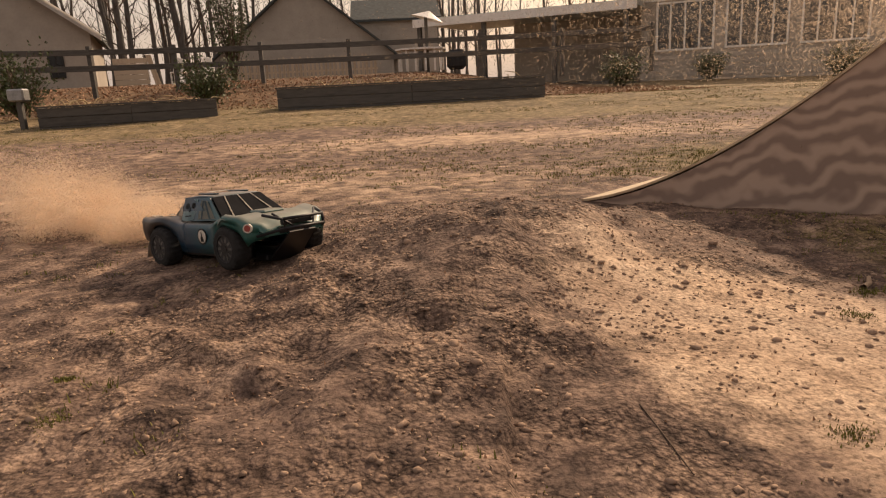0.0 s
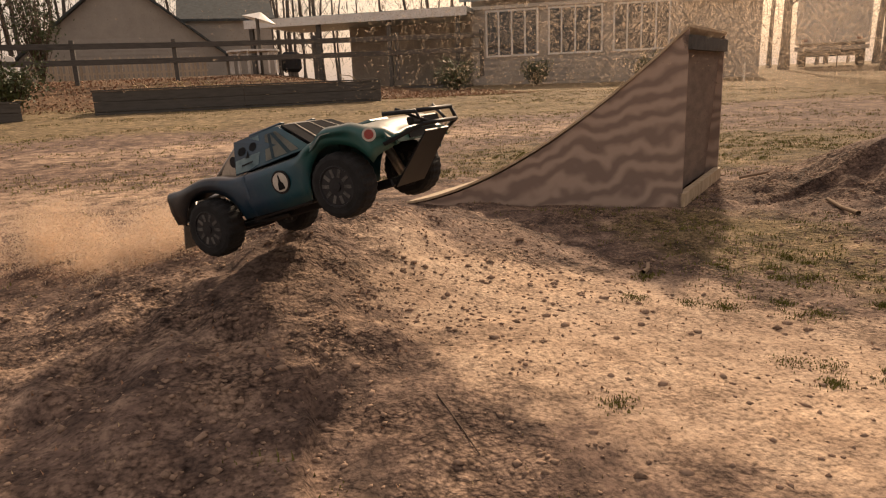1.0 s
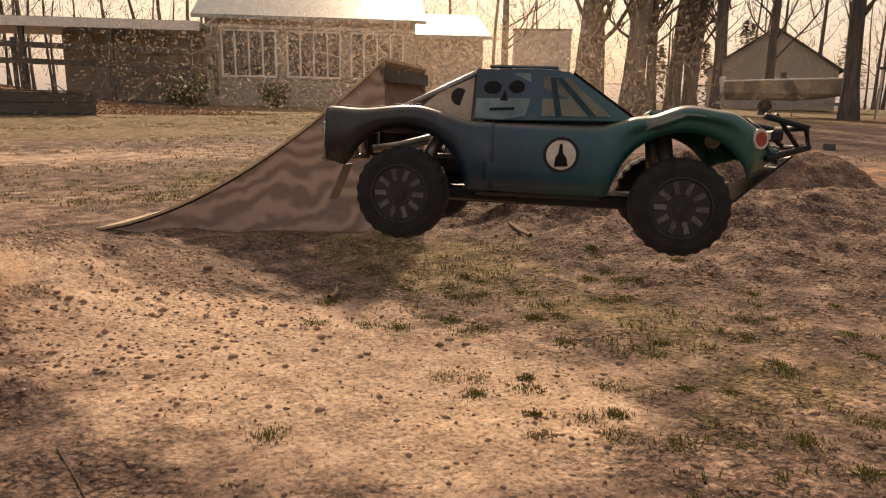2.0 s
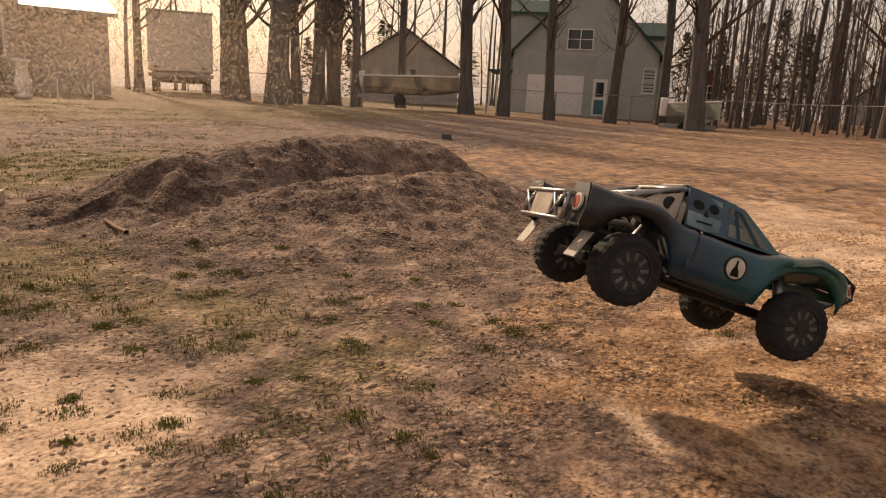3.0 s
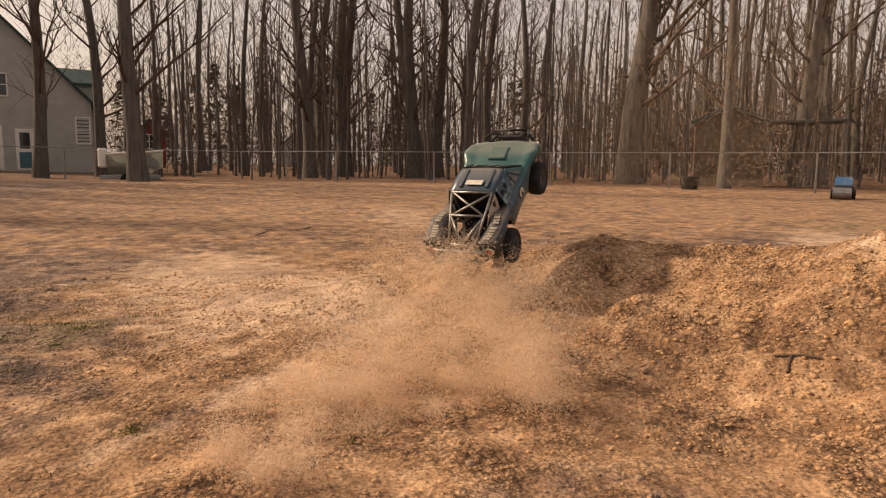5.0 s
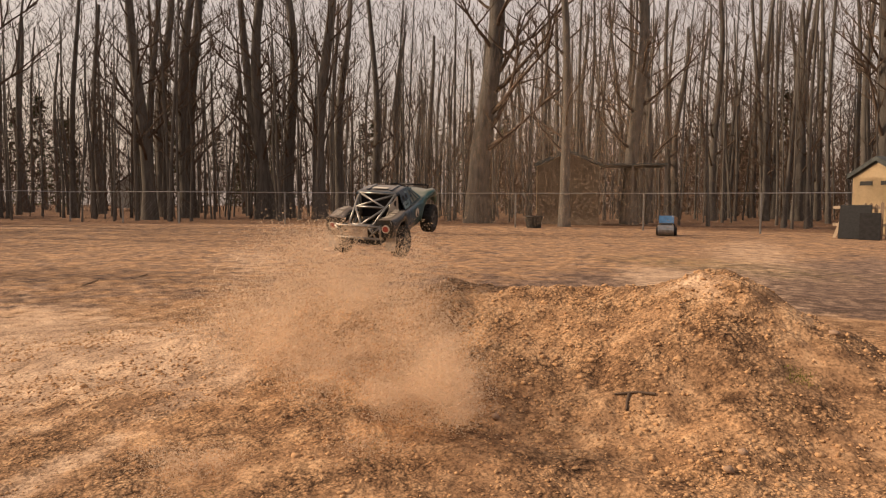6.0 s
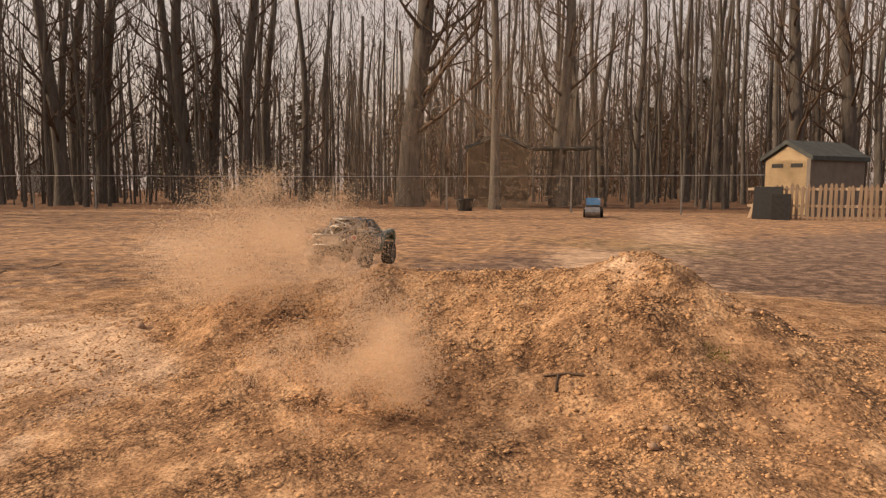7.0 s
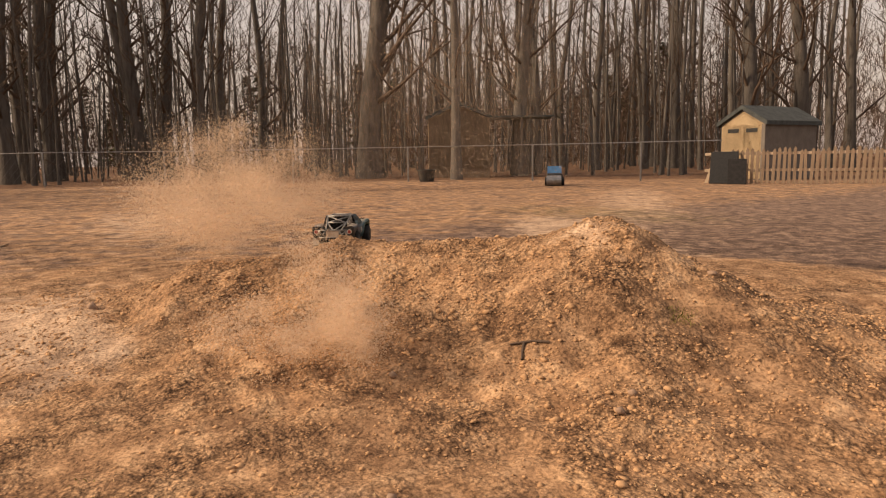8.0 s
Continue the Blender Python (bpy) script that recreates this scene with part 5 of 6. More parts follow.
    for s in (-1, 1):
        pipe("bumper_tube", [(-0.505, s * 0.152, 0.245), (-0.505, s * 0.152, 0.165)], 0.008 * K)
        pipe("bumper_tube", [(-0.515, s * 0.15, 0.24), (-0.515, s * 0.075, 0.168)], 0.006 * K)
        pipe("bumper_tube", [(-0.515, s * 0.075, 0.24), (-0.515, s * 0.13, 0.168)], 0.006 * K)
    part("bumper_panel", box(-0.518 * K, -0.511 * K, -0.072 * K, 0.072 * K, 0.17 * K, 0.24 * K, 0.002), PANEL, T, "dusty grey centre panel")
    # front bumper hoop
    for s in (-1, 1):
        pipe("bumper_tube", [(0.47, s * 0.15, 0.295), (0.565, s * 0.115, 0.275), (0.575, s * 0.11, 0.232), (0.47, s * 0.19, 0.205)], 0.007 * K, DECAL_BLACK)
        pipe("bumper_tube", [(0.50, s * 0.12, 0.300), (0.572, s * 0.05, 0.232)], 0.005 * K, DECAL_BLACK)
    pipe("bumper_tube", [(0.567, -0.113, 0.275), (0.567, 0.113, 0.275)], 0.007 * K, DECAL_BLACK)
    pipe("bumper_tube", [(0.575, -0.11, 0.232), (0.575, 0.11, 0.232)], 0.007 * K, DECAL_BLACK)
    part("light_bar", box(0.505 * K, 0.53 * K, -0.085 * K, 0.085 * K, 0.243 * K, 0.268 * K, 0.004), PLASTIC_BLACK, T)
    face("skid_plate", [(0.40, -0.09, 0.075), (0.40, 0.09, 0.075), (0.555, 0.075, 0.215), (0.555, -0.075, 0.215)], DECAL_BLACK)

    # chassis, axles, shocks, gear in the bed
    part("chassis", box(-0.38 * K, 0.40 * K, -0.10 * K, 0.10 * K, 0.075 * K, 0.105 * K, 0.004), DECAL_BLACK, T)
    part("motor", box(-0.10 * K, 0.08 * K, -0.07 * K, 0.07 * K, 0.106 * K, 0.20 * K, 0.01), DECAL_BLACK, T)
    pipe("axle", [(-0.30, -0.20, 0.10), (-0.30, 0.20, 0.10)], 0.014 * K, DECAL_BLACK)
    part("gearbox", tube([Vector((-0.33, 0, 0.105)) * K, Vector((-0.26, 0, 0.105)) * K], 0.035 * K, sides=12), DECAL_BLACK, T)
    for s in (-1, 1):
        pipe("suspension_arm", [(0.30, s * 0.08, 0.095), (0.30, s * 0.21, 0.10)], 0.011 * K, DECAL_BLACK)
        pipe("shock", [(0.29, s * 0.15, 0.11), (0.27, s * 0.11, 0.255)], 0.017 * K, STEEL)
        pipe("shock", [(-0.30, s * 0.145, 0.11), (-0.21, s * 0.125, 0.27)], 0.016 * K, STEEL)
        pipe("trailing_arm", [(-0.29, s * 0.15, 0.095), (-0.05, s * 0.11, 0.09)], 0.011 * K, DECAL_BLACK)
        pipe("exhaust_tube", [(-0.17, s * 0.04, 0.20), (-0.26, s * 0.06, 0.225), (-0.36, s * 0.03, 0.20), (-0.42, s * 0.05, 0.19)], 0.010 * K, STEEL)
        face("mud_flap", [(-0.435, s * 0.165, 0.155), (-0.435, s * 0.235, 0.155), (-0.468, s * 0.235, 0.074), (-0.468, s * 0.165, 0.074)], FLAP, thick=0.003)
        face("cage_panel", [(-0.16, s * 0.145, 0.262), (-0.155, s * 0.140, 0.362), (-0.24, s * 0.128, 0.325), (-0.32, s * 0.12, 0.262)], PANEL, label="pale dusty side panel of the cage")
        part("cooling_fan", tube([Vector((-0.19, s * 0.134, 0.318)) * K, Vector((-0.19, s * 0.144, 0.318)) * K], 0.020 * K, sides=14), DECAL_BLACK, T)
    part("spare_gear", box(-0.36 * K, -0.18 * K, -0.07 * K, 0.07 * K, 0.13 * K, 0.185 * K, 0.01), DECAL_BLACK, T)

    # wheels
    wheels = []
    R, Wd = 0.105 * K, 0.088 * K
    for x in (-0.30, 0.30):
        for s in (-1, 1):
            w = empty("wheel", Matrix.Translation(Vector((x, s * 0.210, 0.10)) * K))
            w.parent = T
            bm = bmesh.new()
            n = 96
            prof = [(-0.5, 0.60), (-0.5, 0.80), (-0.44, 0.93), (-0.30, 0.985), (0.0, 1.0), (0.30, 0.985), (0.44, 0.93), (0.5, 0.80), (0.5, 0.60)]
            ring = [[bm.verts.new((R * q * math.cos(a), Wd * u, R * q * math.sin(a))) for u, q in prof] for a in [2 * math.pi * k / n for k in range(n)]]
            # tread: lugs in two staggered rows
            for k in range(n):
                for j in range(2, 7):
                    if (k // 2 + (j > 4)) % 2:
                        c = ring[k][j].co
                        c.x, c.z = c.x * 0.975, c.z * 0.975
            for k in range(n):
                for j in range(len(prof) - 1):
                    bm.faces.new((ring[k][j], ring[k][j + 1], ring[(k + 1) % n][j + 1], ring[(k + 1) % n][j]))
            tyre = part("tyre", bm, RUBBER, w, "dusty black knobbly tyre")
            rim = bmesh.new()
            tube([(0, -Wd * 0.46, 0), (0, Wd * 0.46, 0)], R * 0.62, rim, 28)
            tube([(0, -Wd * 0.50, 0), (0, Wd * 0.50, 0)], R * 0.14, rim, 10)
            rim = part("rim", rim, RIM, w, "dark grey multi-slot wheel rim")
            for sd in (-1, 1):
                lip = bmesh.new()
                ringpts = [(R * 0.60 * math.cos(a), sd * Wd * 0.475, R * 0.60 * math.sin(a)) for a in [2 * math.pi * k / 24 for k in range(25)]]
                tube(ringpts, R * 0.035, lip, 6)
                part("lip", lip, RIM, rim)
            for k in range(10):
                a = 2 * math.pi * k / 10
                for sd in (-1, 1):
                    bm = bmesh.new()
                    m = Matrix.Rotation(a, 4, "Y") @ Matrix.Translation((R * 0.40, sd * Wd * 0.468, 0))
                    r = bmesh.ops.create_cube(bm, size=1)
                    for v in r["verts"]:
                        v.co = m @ Vector((v.co.x * R * 0.24, v.co.y * Wd * 0.03, v.co.z * R * 0.10))
                    part("slot", bm, SLOT, rim)
            wheels.append((w, x, s))
    return T, wheels


DUSTY_GLASS = mat("dusty_window", (0.34, 0.34, 0.28), (0.20, 0.21, 0.18), 16, 0.5, bump=0)
DUSTY_DARK = mat("dark_screen", (0.018, 0.018, 0.02), (0.010, 0.010, 0.011), 16, 0.9, bump=0, spec=0.04)
SLOT = mat("wheel_slot", (0.16, 0.15, 0.135), (0.03, 0.03, 0.03), 25, 0.7, bump=0)
TRUCK, WHEELS = build_truck()


# loose stuff on the ground
ICO = [(0, 0, -1), (.72, -.53, -.45), (-.28, -.85, -.45), (-.89, 0, -.45), (-.28, .85, -.45), (.72, .53, -.45), (.28, -.85, .45), (-.72, -.53, .45), (-.72, .53, .45), (.28, .85, .45), (.89, 0, .45), (0, 0, 1)]
ICO_F = [(0, 1, 2), (1, 0, 5), (0, 2, 3), (0, 3, 4), (0, 4, 5), (1, 5, 10), (2, 1, 6), (3, 2, 7), (4, 3, 8), (5, 4, 9), (1, 10, 6), (2, 6, 7), (3, 7, 8), (4, 8, 9), (5, 9, 10), (6, 10, 11), (7, 6, 11), (8, 7, 11), (9, 8, 11), (10, 9, 11)]


def soup_mesh(name, v, f, material, smooth=False):
    """A mesh from arrays of points and triangles."""
    me = bpy.data.meshes.new(name)
    v, f = np.asarray(v, np.float32).reshape(-1, 3), np.asarray(f, np.int32).reshape(-1, 3)
    me.vertices.add(len(v))
    me.vertices.foreach_set("co", v.ravel())
    me.loops.add(f.size)
    me.loops.foreach_set("vertex_index", f.ravel())
    me.polygons.add(len(f))
    me.polygons.foreach_set("loop_start", np.arange(0, f.size, 3, dtype=np.int32))
    me.update(calc_edges=True)
    me.materials.append(material)
    return new(name, me)


OCTA = [(1, 0, 0), (0, 1, 0), (-1, 0, 0), (0, -1, 0), (0, 0, 1), (0, 0, -1)]
OCTA_F = [(0, 1, 4), (1, 2, 4), (2, 3, 4), (3, 0, 4), (1, 0, 5), (2, 1, 5), (3, 2, 5), (0, 3, 5)]


def lumps(rg, x, y, size, sink=0.25, simple=False):
    """Angular lumps of the given sizes, lying on the ground."""
    n = len(x)
    base, fc = (np.array(OCTA) * 1.15, np.array(OCTA_F)) if simple else (np.array(ICO), np.array(ICO_F))
    k = len(base)
    jag = 1 + rg.uniform(-0.46, 0.46, (n, k, 1))
    sc = np.stack([rg.uniform(0.7, 1.3, n), rg.uniform(0.7, 1.3, n), rg.uniform(0.4, 0.8, n)], -1) * size[:, None]
    p = base[None] * jag * sc[:, None]
    a = rg.uniform(0, 6.28, n)
    c, s = np.cos(a)[:, None], np.sin(a)[:, None]
    px, py = p[..., 0] * c - p[..., 1] * s, p[..., 0] * s + p[..., 1] * c
    z = height(x, y)
    v = np.stack([px + x[:, None], py + y[:, None], p[..., 2] + (z + size * (0.5 - sink * 1.4))[:, None]], -1)
    f = fc[None] + (np.arange(n) * k)[:, None, None]
    return v.reshape(-1, 3), f.reshape(-1, 3)


def scatter_clods():
    rg = np.random.default_rng(5)

    def strew(n, lo, hi, size, spread, share, simple, sunk):
        x, y = rg.uniform(lo[0], hi[0], n), rg.uniform(lo[1], hi[1], n)
        rub = rubble_mask(x, y)
        sand, clay, grass, leaf = zones(x, y)
        patch = np.clip((vnoise(x, y, 0.45, 21) + 0.6 * vnoise(x, y, 0.14, 22) - 0.5) * 2.2, 0, 1.6)
        far = step(4.0, 8, np.hypot(x - 1.2, y))
        keep = rg.random(n) < share * (0.22 + 0.62 * rub + 0.25 * clay) * (0.15 + patch) * (1 - 0.60 * np.clip(sand, 0, 1)) * (1 - 0.75 * far)
        x, y, clay = x[keep], y[keep], clay[keep]
        s = np.clip(size * np.exp(rg.normal(0, spread, len(x))), size * 0.5, size * 2.4)
        for pick, m, label in ((clay < 0.5, CLOD, "loose brown clods and gravel over the dirt"), (clay >= 0.5, CLAY_CLOD, "loose orange clay clods over the heap")):
            v, f = lumps(rg, x[pick], y[pick], s[pick], sunk, simple)
            tagged(soup_mesh("dirt_clods", v, f, m), label, "clods", kind="stuff")

    strew(88000, (-1.6, -4.6), (6.2, 4.0), 0.0046, 0.40, 0.95, True, 0.25)
    strew(25000, (-1.8, -4.6), (6.5, 4.2), 0.0078, 0.36, 0.80, False, 0.34)
    # larger lumps that can be told apart
    rg = np.random.default_rng(8)
    spots = [(0.04, 1.50, 0.020), (0.90, 1.39, 0.016), (0.71, 1.49, 0.013), (4.18, 0.67, 0.022), (5.70, 0.72, 0.05), (2.42, -0.39, 0.018), (3.15, -2.01, 0.03), (2.34, -2.36, 0.036), (2.38, -2.48, 0.028), (2.62, -3.34, 0.03), (4.75, -1.25, 0.05), (1.9, 2.05, 0.022), (-0.08, 1.28, 0.022), (2.6, -1.1, 0.02), (6.3, 0.5, 0.04), (2.1, 2.8, 0.02)]
    for px, py, s in spots:
        v, f = lumps(rg, np.array([0.0]), np.array([0.0]), np.array([s * 0.7]))
        v[:, 2] -= height(np.array([0.0]), np.array([0.0]))[0]
        o = soup_mesh("clod", v, f, CLOD)
        o.matrix_world = Matrix.Translation((px, py, ground_z(px, py)))
        tagged(o, "pale angular lump of dried clay on the dirt", "clod", group="loose lumps of clay")
    # the dark paver lying out on the lawn
    o = from_bm("paver", box(-0.14, 0.14, -0.10, 0.10, 0, 0.13, 0.01), OLDWOOD)
    o.matrix_world = Matrix.Translation((13.12, 6.11, ground_z(13.12, 6.11) - 0.01)) @ Matrix.Rotation(0.5, 4, "Z")
    tagged(o, "dark concrete block lying on the lawn", "block")


scatter_clods()


def scatter_grass():
    rg = np.random.default_rng(12)

    def blades(cx, cy, n, spread, tall, mat_, name, label, wide=0.0022):
        k = len(cx)
        x = np.repeat(cx, n) + rg.normal(0, 1, k * n) * np.repeat(spread, n)
        y = np.repeat(cy, n) + rg.normal(0, 1, k * n) * np.repeat(spread, n)
        z = height(x, y)
        a = rg.uniform(0, 6.28, k * n)
        h = np.repeat(tall, n) * rg.uniform(0.4, 1.2, k * n)
        lean = rg.uniform(0.2, 1.1, k * n) * h
        w = wide * rg.uniform(0.7, 1.5, k * n)
        dx, dy = np.cos(a), np.sin(a)
        p0 = np.stack([x - dy * w, y + dx * w, z - 0.004], -1)
        p1 = np.stack([x + dy * w, y - dx * w, z - 0.004], -1)
        p2 = np.stack([x + dx * lean, y + dy * lean, z + h], -1)
        v = np.stack([p0, p1, p2], 1).reshape(-1, 3)
        f = np.arange(len(v)).reshape(-1, 3)
        tagged(soup_mesh(name, v, f, mat_), label, name.replace("_", " "), kind="stuff")

    n = 30000
    x, y = rg.uniform(-2.0, 6.5, n), rg.uniform(-1.5, 7, n)
    sand, clay, grass, leaf = zones(x, y)
    keep = (rg.random(n) < (0.05 + grass) * 0.9 * (vnoise(x, y, 0.30, 31) > 0.47)) & (rubble_mask(x, y) < 0.7) & (sand < 0.6)
    x, y = x[keep], y[keep]
    blades(x, y, 9, rg.uniform(0.010, 0.035, len(x)), rg.uniform(0.008, 0.024, len(x)), GRASS, "grass_tufts", "short green grass in scattered tufts on dirt", 0.0026)
    tx = np.array([2.18, 2.0, 2.3, 1.81, 1.54, 0.85, 2.05, 1.75, 3.1, 4.3, 4.6, 4.75, -0.9, -1.0, 2.6, 2.9, 2.55])
    ty = np.array([1.2, 0.83, 0.87, 0.33, 0.84, 1.25, 1.55, 1.05, -0.15, 0.35, 0.30, 0.42, 1.45, 1.7, 0.75, 2.2, -3.0])
    more = np.random.default_rng(77)
    gx, gy = more.uniform(1.25, 3.1, 60), more.uniform(0.35, 2.2, 60)
    tx, ty = np.concatenate([tx, gx]), np.concatenate([ty, gy])
    blades(tx, ty, 210, more.uniform(0.012, 0.028, len(tx)), more.uniform(0.006, 0.011, len(tx)), GRASS, "weed_tufts", "clumps of green weeds in bare sandy soil", 0.0024)
    n = 26000
    x, y = rg.uniform(-3, 7.5, n), rg.uniform(-4, 7, n)
    keep = rg.random(n) < (0.25 + 0.75 * step(0.35, 0.75, vnoise(x, y, 0.6, 33))) * (1 - 0.6 * zones(x, y)[0])
    x, y = x[keep], y[keep]
    blades(x, y, 1, np.full(len(x), 0.01), np.full(len(x), 0.007), STRAW, "straw_litter", "dry straw and leaf scraps strewn over the ground", 0.0032)
    n = 14000
    x, y = rg.uniform(-3, 7.5, n), rg.uniform(-1, 7.5, n)
    keep = rg.random(n) < 0.15 + 0.85 * step(0.4, 0.7, vnoise(x, y, 0.5, 34))
    x, y = x[keep], y[keep]
    blades(x, y, 1, np.full(len(x), 0.01), np.full(len(x), 0.009), LEAF, "leaf_scraps", "brown broken leaves and bark chips on the dirt", 0.005)
    n = 34000
    x, y = rg.uniform(-14, 12, n), rg.uniform(4.5, 19, n)
    keep = rg.random(n) < step(0.35, 0.6, vnoise(x * 0.35, y, 0.5, 35))
    x, y = x[keep], y[keep]
    blades(x, y, 1, np.full(len(x), 0.02), np.full(len(x), 0.016), LAWN_STRAW, "lawn_straw", "dead pale grass over the far lawn", 0.012)
    blades(x[::3], y[::3], 6, np.full(len(x[::3]), 0.05), np.full(len(x[::3]), 0.022), GRASS, "lawn_grass", "thin green-brown grass over the far lawn", 0.006)
    n = 9000
    x, y = rg.uniform(-13, 7, n), rg.uniform(17.2, 23.5, n)
    blades(x, y, 1, np.full(n, 0.02), np.full(n, 0.05), LEAF, "fallen_leaves", "brown fallen leaves on the garden bank", 0.03)


LAWN_STRAW = mat("lawn_straw", (0.42, 0.32, 0.20), (0.16, 0.11, 0.065), 8, 0.9, vary=0.4, bump=0, spec=0.1)
LEAF = mat("dead_leaf", (0.34, 0.20, 0.12), (0.12, 0.065, 0.04), 5, 0.9, bump=0, vary=0.4)
scatter_grass()


def stick(points, r, bark=None, label="dry broken stick lying on the dirt"):
    x, y = points[0]
    z0 = ground_z(x, y)
    pts = [Vector((px - x, py - y, ground_z(px, py) - z0 + r * 0.8)) for px, py in points]
    s = Soup()
    s.tube(pts, [r * (1 - 0.5 * k / len(pts)) for k in range(len(pts))], 6)
    o = s.make("stick", bark or STICK)
    o.matrix_world = Matrix.Translation((x, y, z0))
    tagged(o, label, "stick", group="sticks on the ground")


STICK = mat("weathered_stick", (0.30, 0.22, 0.15), (0.12, 0.085, 0.06), 40, 0.9, vary=0.3, spec=0.1)
stick([(1.42, 2.14), (1.47, 2.19), (1.50, 2.24)], 0.011)
stick([(0.44, 1.36), (0.46, 1.24), (0.47, 1.12)], 0.0022, bark=TWIG)
stick([(2.86, 2.62), (2.93, 2.80), (2.98, 2.95)], 0.013)
stick([(3.15, 3.9), (3.35, 3.82), (3.5, 3.72)], 0.010)
stick([(2.90, -2.47), (2.87, -2.43), (2.84, -2.40)], 0.007, bark=TWIG)
stick([(2.82, -2.53), (2.88, -2.49), (2.94, -2.43)], 0.006, bark=TWIG)
stick([(8.9, -0.6), (9.3, -0.75)], 0.009)
stick([(9.4, -1.1), (9.9, -1.3)], 0.011)


# yard things by the far fence
def yard_things():
    def thing(name, label, category, m):
        return tagged(empty(name, m), label, category)

    z = ground_z(21.2, -15.2)
    t = thing("tub", "black plastic tub standing by the fence", "tub", Matrix.Translation((21.2, -15.2, z)))
    bm = bmesh.new()
    bmesh.ops.create_cone(bm, segments=18, radius1=0.26, radius2=0.33, depth=0.42, cap_ends=True)
    bmesh.ops.translate(bm, verts=bm.verts, vec=(0, 0, 0.21))
    part("bucket", bm, PLASTIC_BLACK, t)
    part("rim", tube([(0.34 * math.cos(a), 0.34 * math.sin(a), 0.41) for a in [k * 6.2832 / 18 for k in range(19)]], 0.025, sides=6), PLASTIC_BLACK, t)
    m = thing("mower", "small grey machine under a blue tarp by the fence", "mower", Matrix.Translation((16.1, -16.5, ground_z(16.1, -16.5))) @ Matrix.Rotation(-0.8, 4, "Z"))
    part("deck", box(-0.35, 0.35, -0.25, 0.25, 0.12, 0.38, 0.05), PLASTIC_BLACK, m)
    part("tarp", prism([(0.05, 0.36), (0.55, 0.37), (0.45, 0.52), (0.2, 0.60)], -0.22, 0.22), BLUE, m)
    for x in (-0.3, 0.3):
        part("wheel", tube([(x, -0.3, 0.13), (x, -0.22, 0.13)], 0.13, sides=12), RUBBER, m)
        part("wheel", tube([(x, 0.22, 0.13), (x, 0.3, 0.13)], 0.13, sides=12), RUBBER, m)
    part("drum", tube([(-0.5, -0.2, 0.16), (-0.5, 0.25, 0.16)], 0.16, sides=14), METAL, m)
    # dark panel leaning on the pickets
    a, b = Vector((12.75, -19.75)), Vector((12.05, -20.10))
    d = b - a
    p = thing("leaning_panel", "dark board leaning against the picket fence", "board", Matrix.Translation((a.x, a.y, ground_z(a.x, a.y))) @ Matrix.Rotation(math.atan2(d.y, d.x), 4, "Z"))
    bm = box(0, d.length, -0.02, 0.02, 0, 1.05, 0.005)
    bmesh.ops.rotate(bm, verts=bm.verts, cent=(0, 0, 0), matrix=Matrix.Rotation(radians(-24), 3, "X"))
    part("board", bm, PLASTIC_BLACK, p)
    bm = box(d.length * 0.7, d.length * 1.35, -0.5, -0.46, 0, 0.75, 0.005)
    part("board", bm, DARK, p)
    # patio things by the porch: umbrella, table, covered grill
    u = thing("patio_umbrella", "tilted patio umbrella with a pale top", "umbrella", Matrix.Translation((-0.06, 26.0, 1.30)))
    part("pole", tube([(0, 0, -0.2), (0, 0, 1.85)], 0.06), OLDWOOD, u)
    bm = bmesh.new()
    bmesh.ops.create_cone(bm, segments=10, radius1=0.62, radius2=0.03, depth=0.28, cap_ends=False)
    bmesh.ops.rotate(bm, verts=bm.verts, cent=(0, 0, 0), matrix=Matrix.Rotation(radians(16), 3, "Y"))
    bmesh.ops.translate(bm, verts=bm.verts, vec=(0.1, 0, 1.85))
    part("canopy", bm, WHITE, u)
    tb = thing("patio_table", "round white slatted garden table", "table", Matrix.Translation((-0.3, 25.4, 1.30)))
    part("tabletop", tube([(0, 0, 0.62), (0, 0, 0.68)], 0.9, sides=20), WHITE, tb)
    for k in range(14):
        q = k * 6.2832 / 14
        part("slat", box(0.8 * math.cos(q) - 0.03, 0.8 * math.cos(q) + 0.03, 0.8 * math.sin(q) - 0.03, 0.8 * math.sin(q) + 0.03, -0.1, 0.62), WHITE, tb)
    g = thing("covered_grill", "barbecue grill under a black cover", "grill", Matrix.Translation((1.0, 26.2, 1.30)))
    part("cover", box(-0.35, 0.35, -0.3, 0.3, -0.1, 0.62, 0.12), DARK, g)
        # birdhouse-like box on a post by the beds
    n = thing("post_box", "small weathered box on a short wooden post", "box", Matrix.Translation((-8.3, 14.2, ground_z(-8.3, 14.2))))
    part("post", box(-0.05, 0.05, -0.05, 0.05, -0.2, 0.55), OLDWOOD, n)
    part("box", box(-0.17, 0.17, -0.13, 0.13, 0.55, 0.80, 0.03), METAL, n)
    # stake and urn on the lawn near the house
    for x, y in ((14.2, 18.5), (12.9, 18.2)):
        k = thing("stake", "short white stake in the lawn", "stake", Matrix.Translation((x, y, ground_z(x, y))))
        part("stake_body", box(-0.02, 0.02, -0.02, 0.02, -0.1, 0.55), WHITE, k)
    k = thing("urn", "pale stone garden urn on a foot", "urn", Matrix.Translation((12.2, 18.6, ground_z(12.2, 18.6))))
    prof = [(0.0, 0.20), (0.08, 0.22), (0.12, 0.12), (0.3, 0.22), (0.5, 0.20), (0.62, 0.14), (0.9, 0.15), (0.98, 0.22), (1.02, 0.20)]
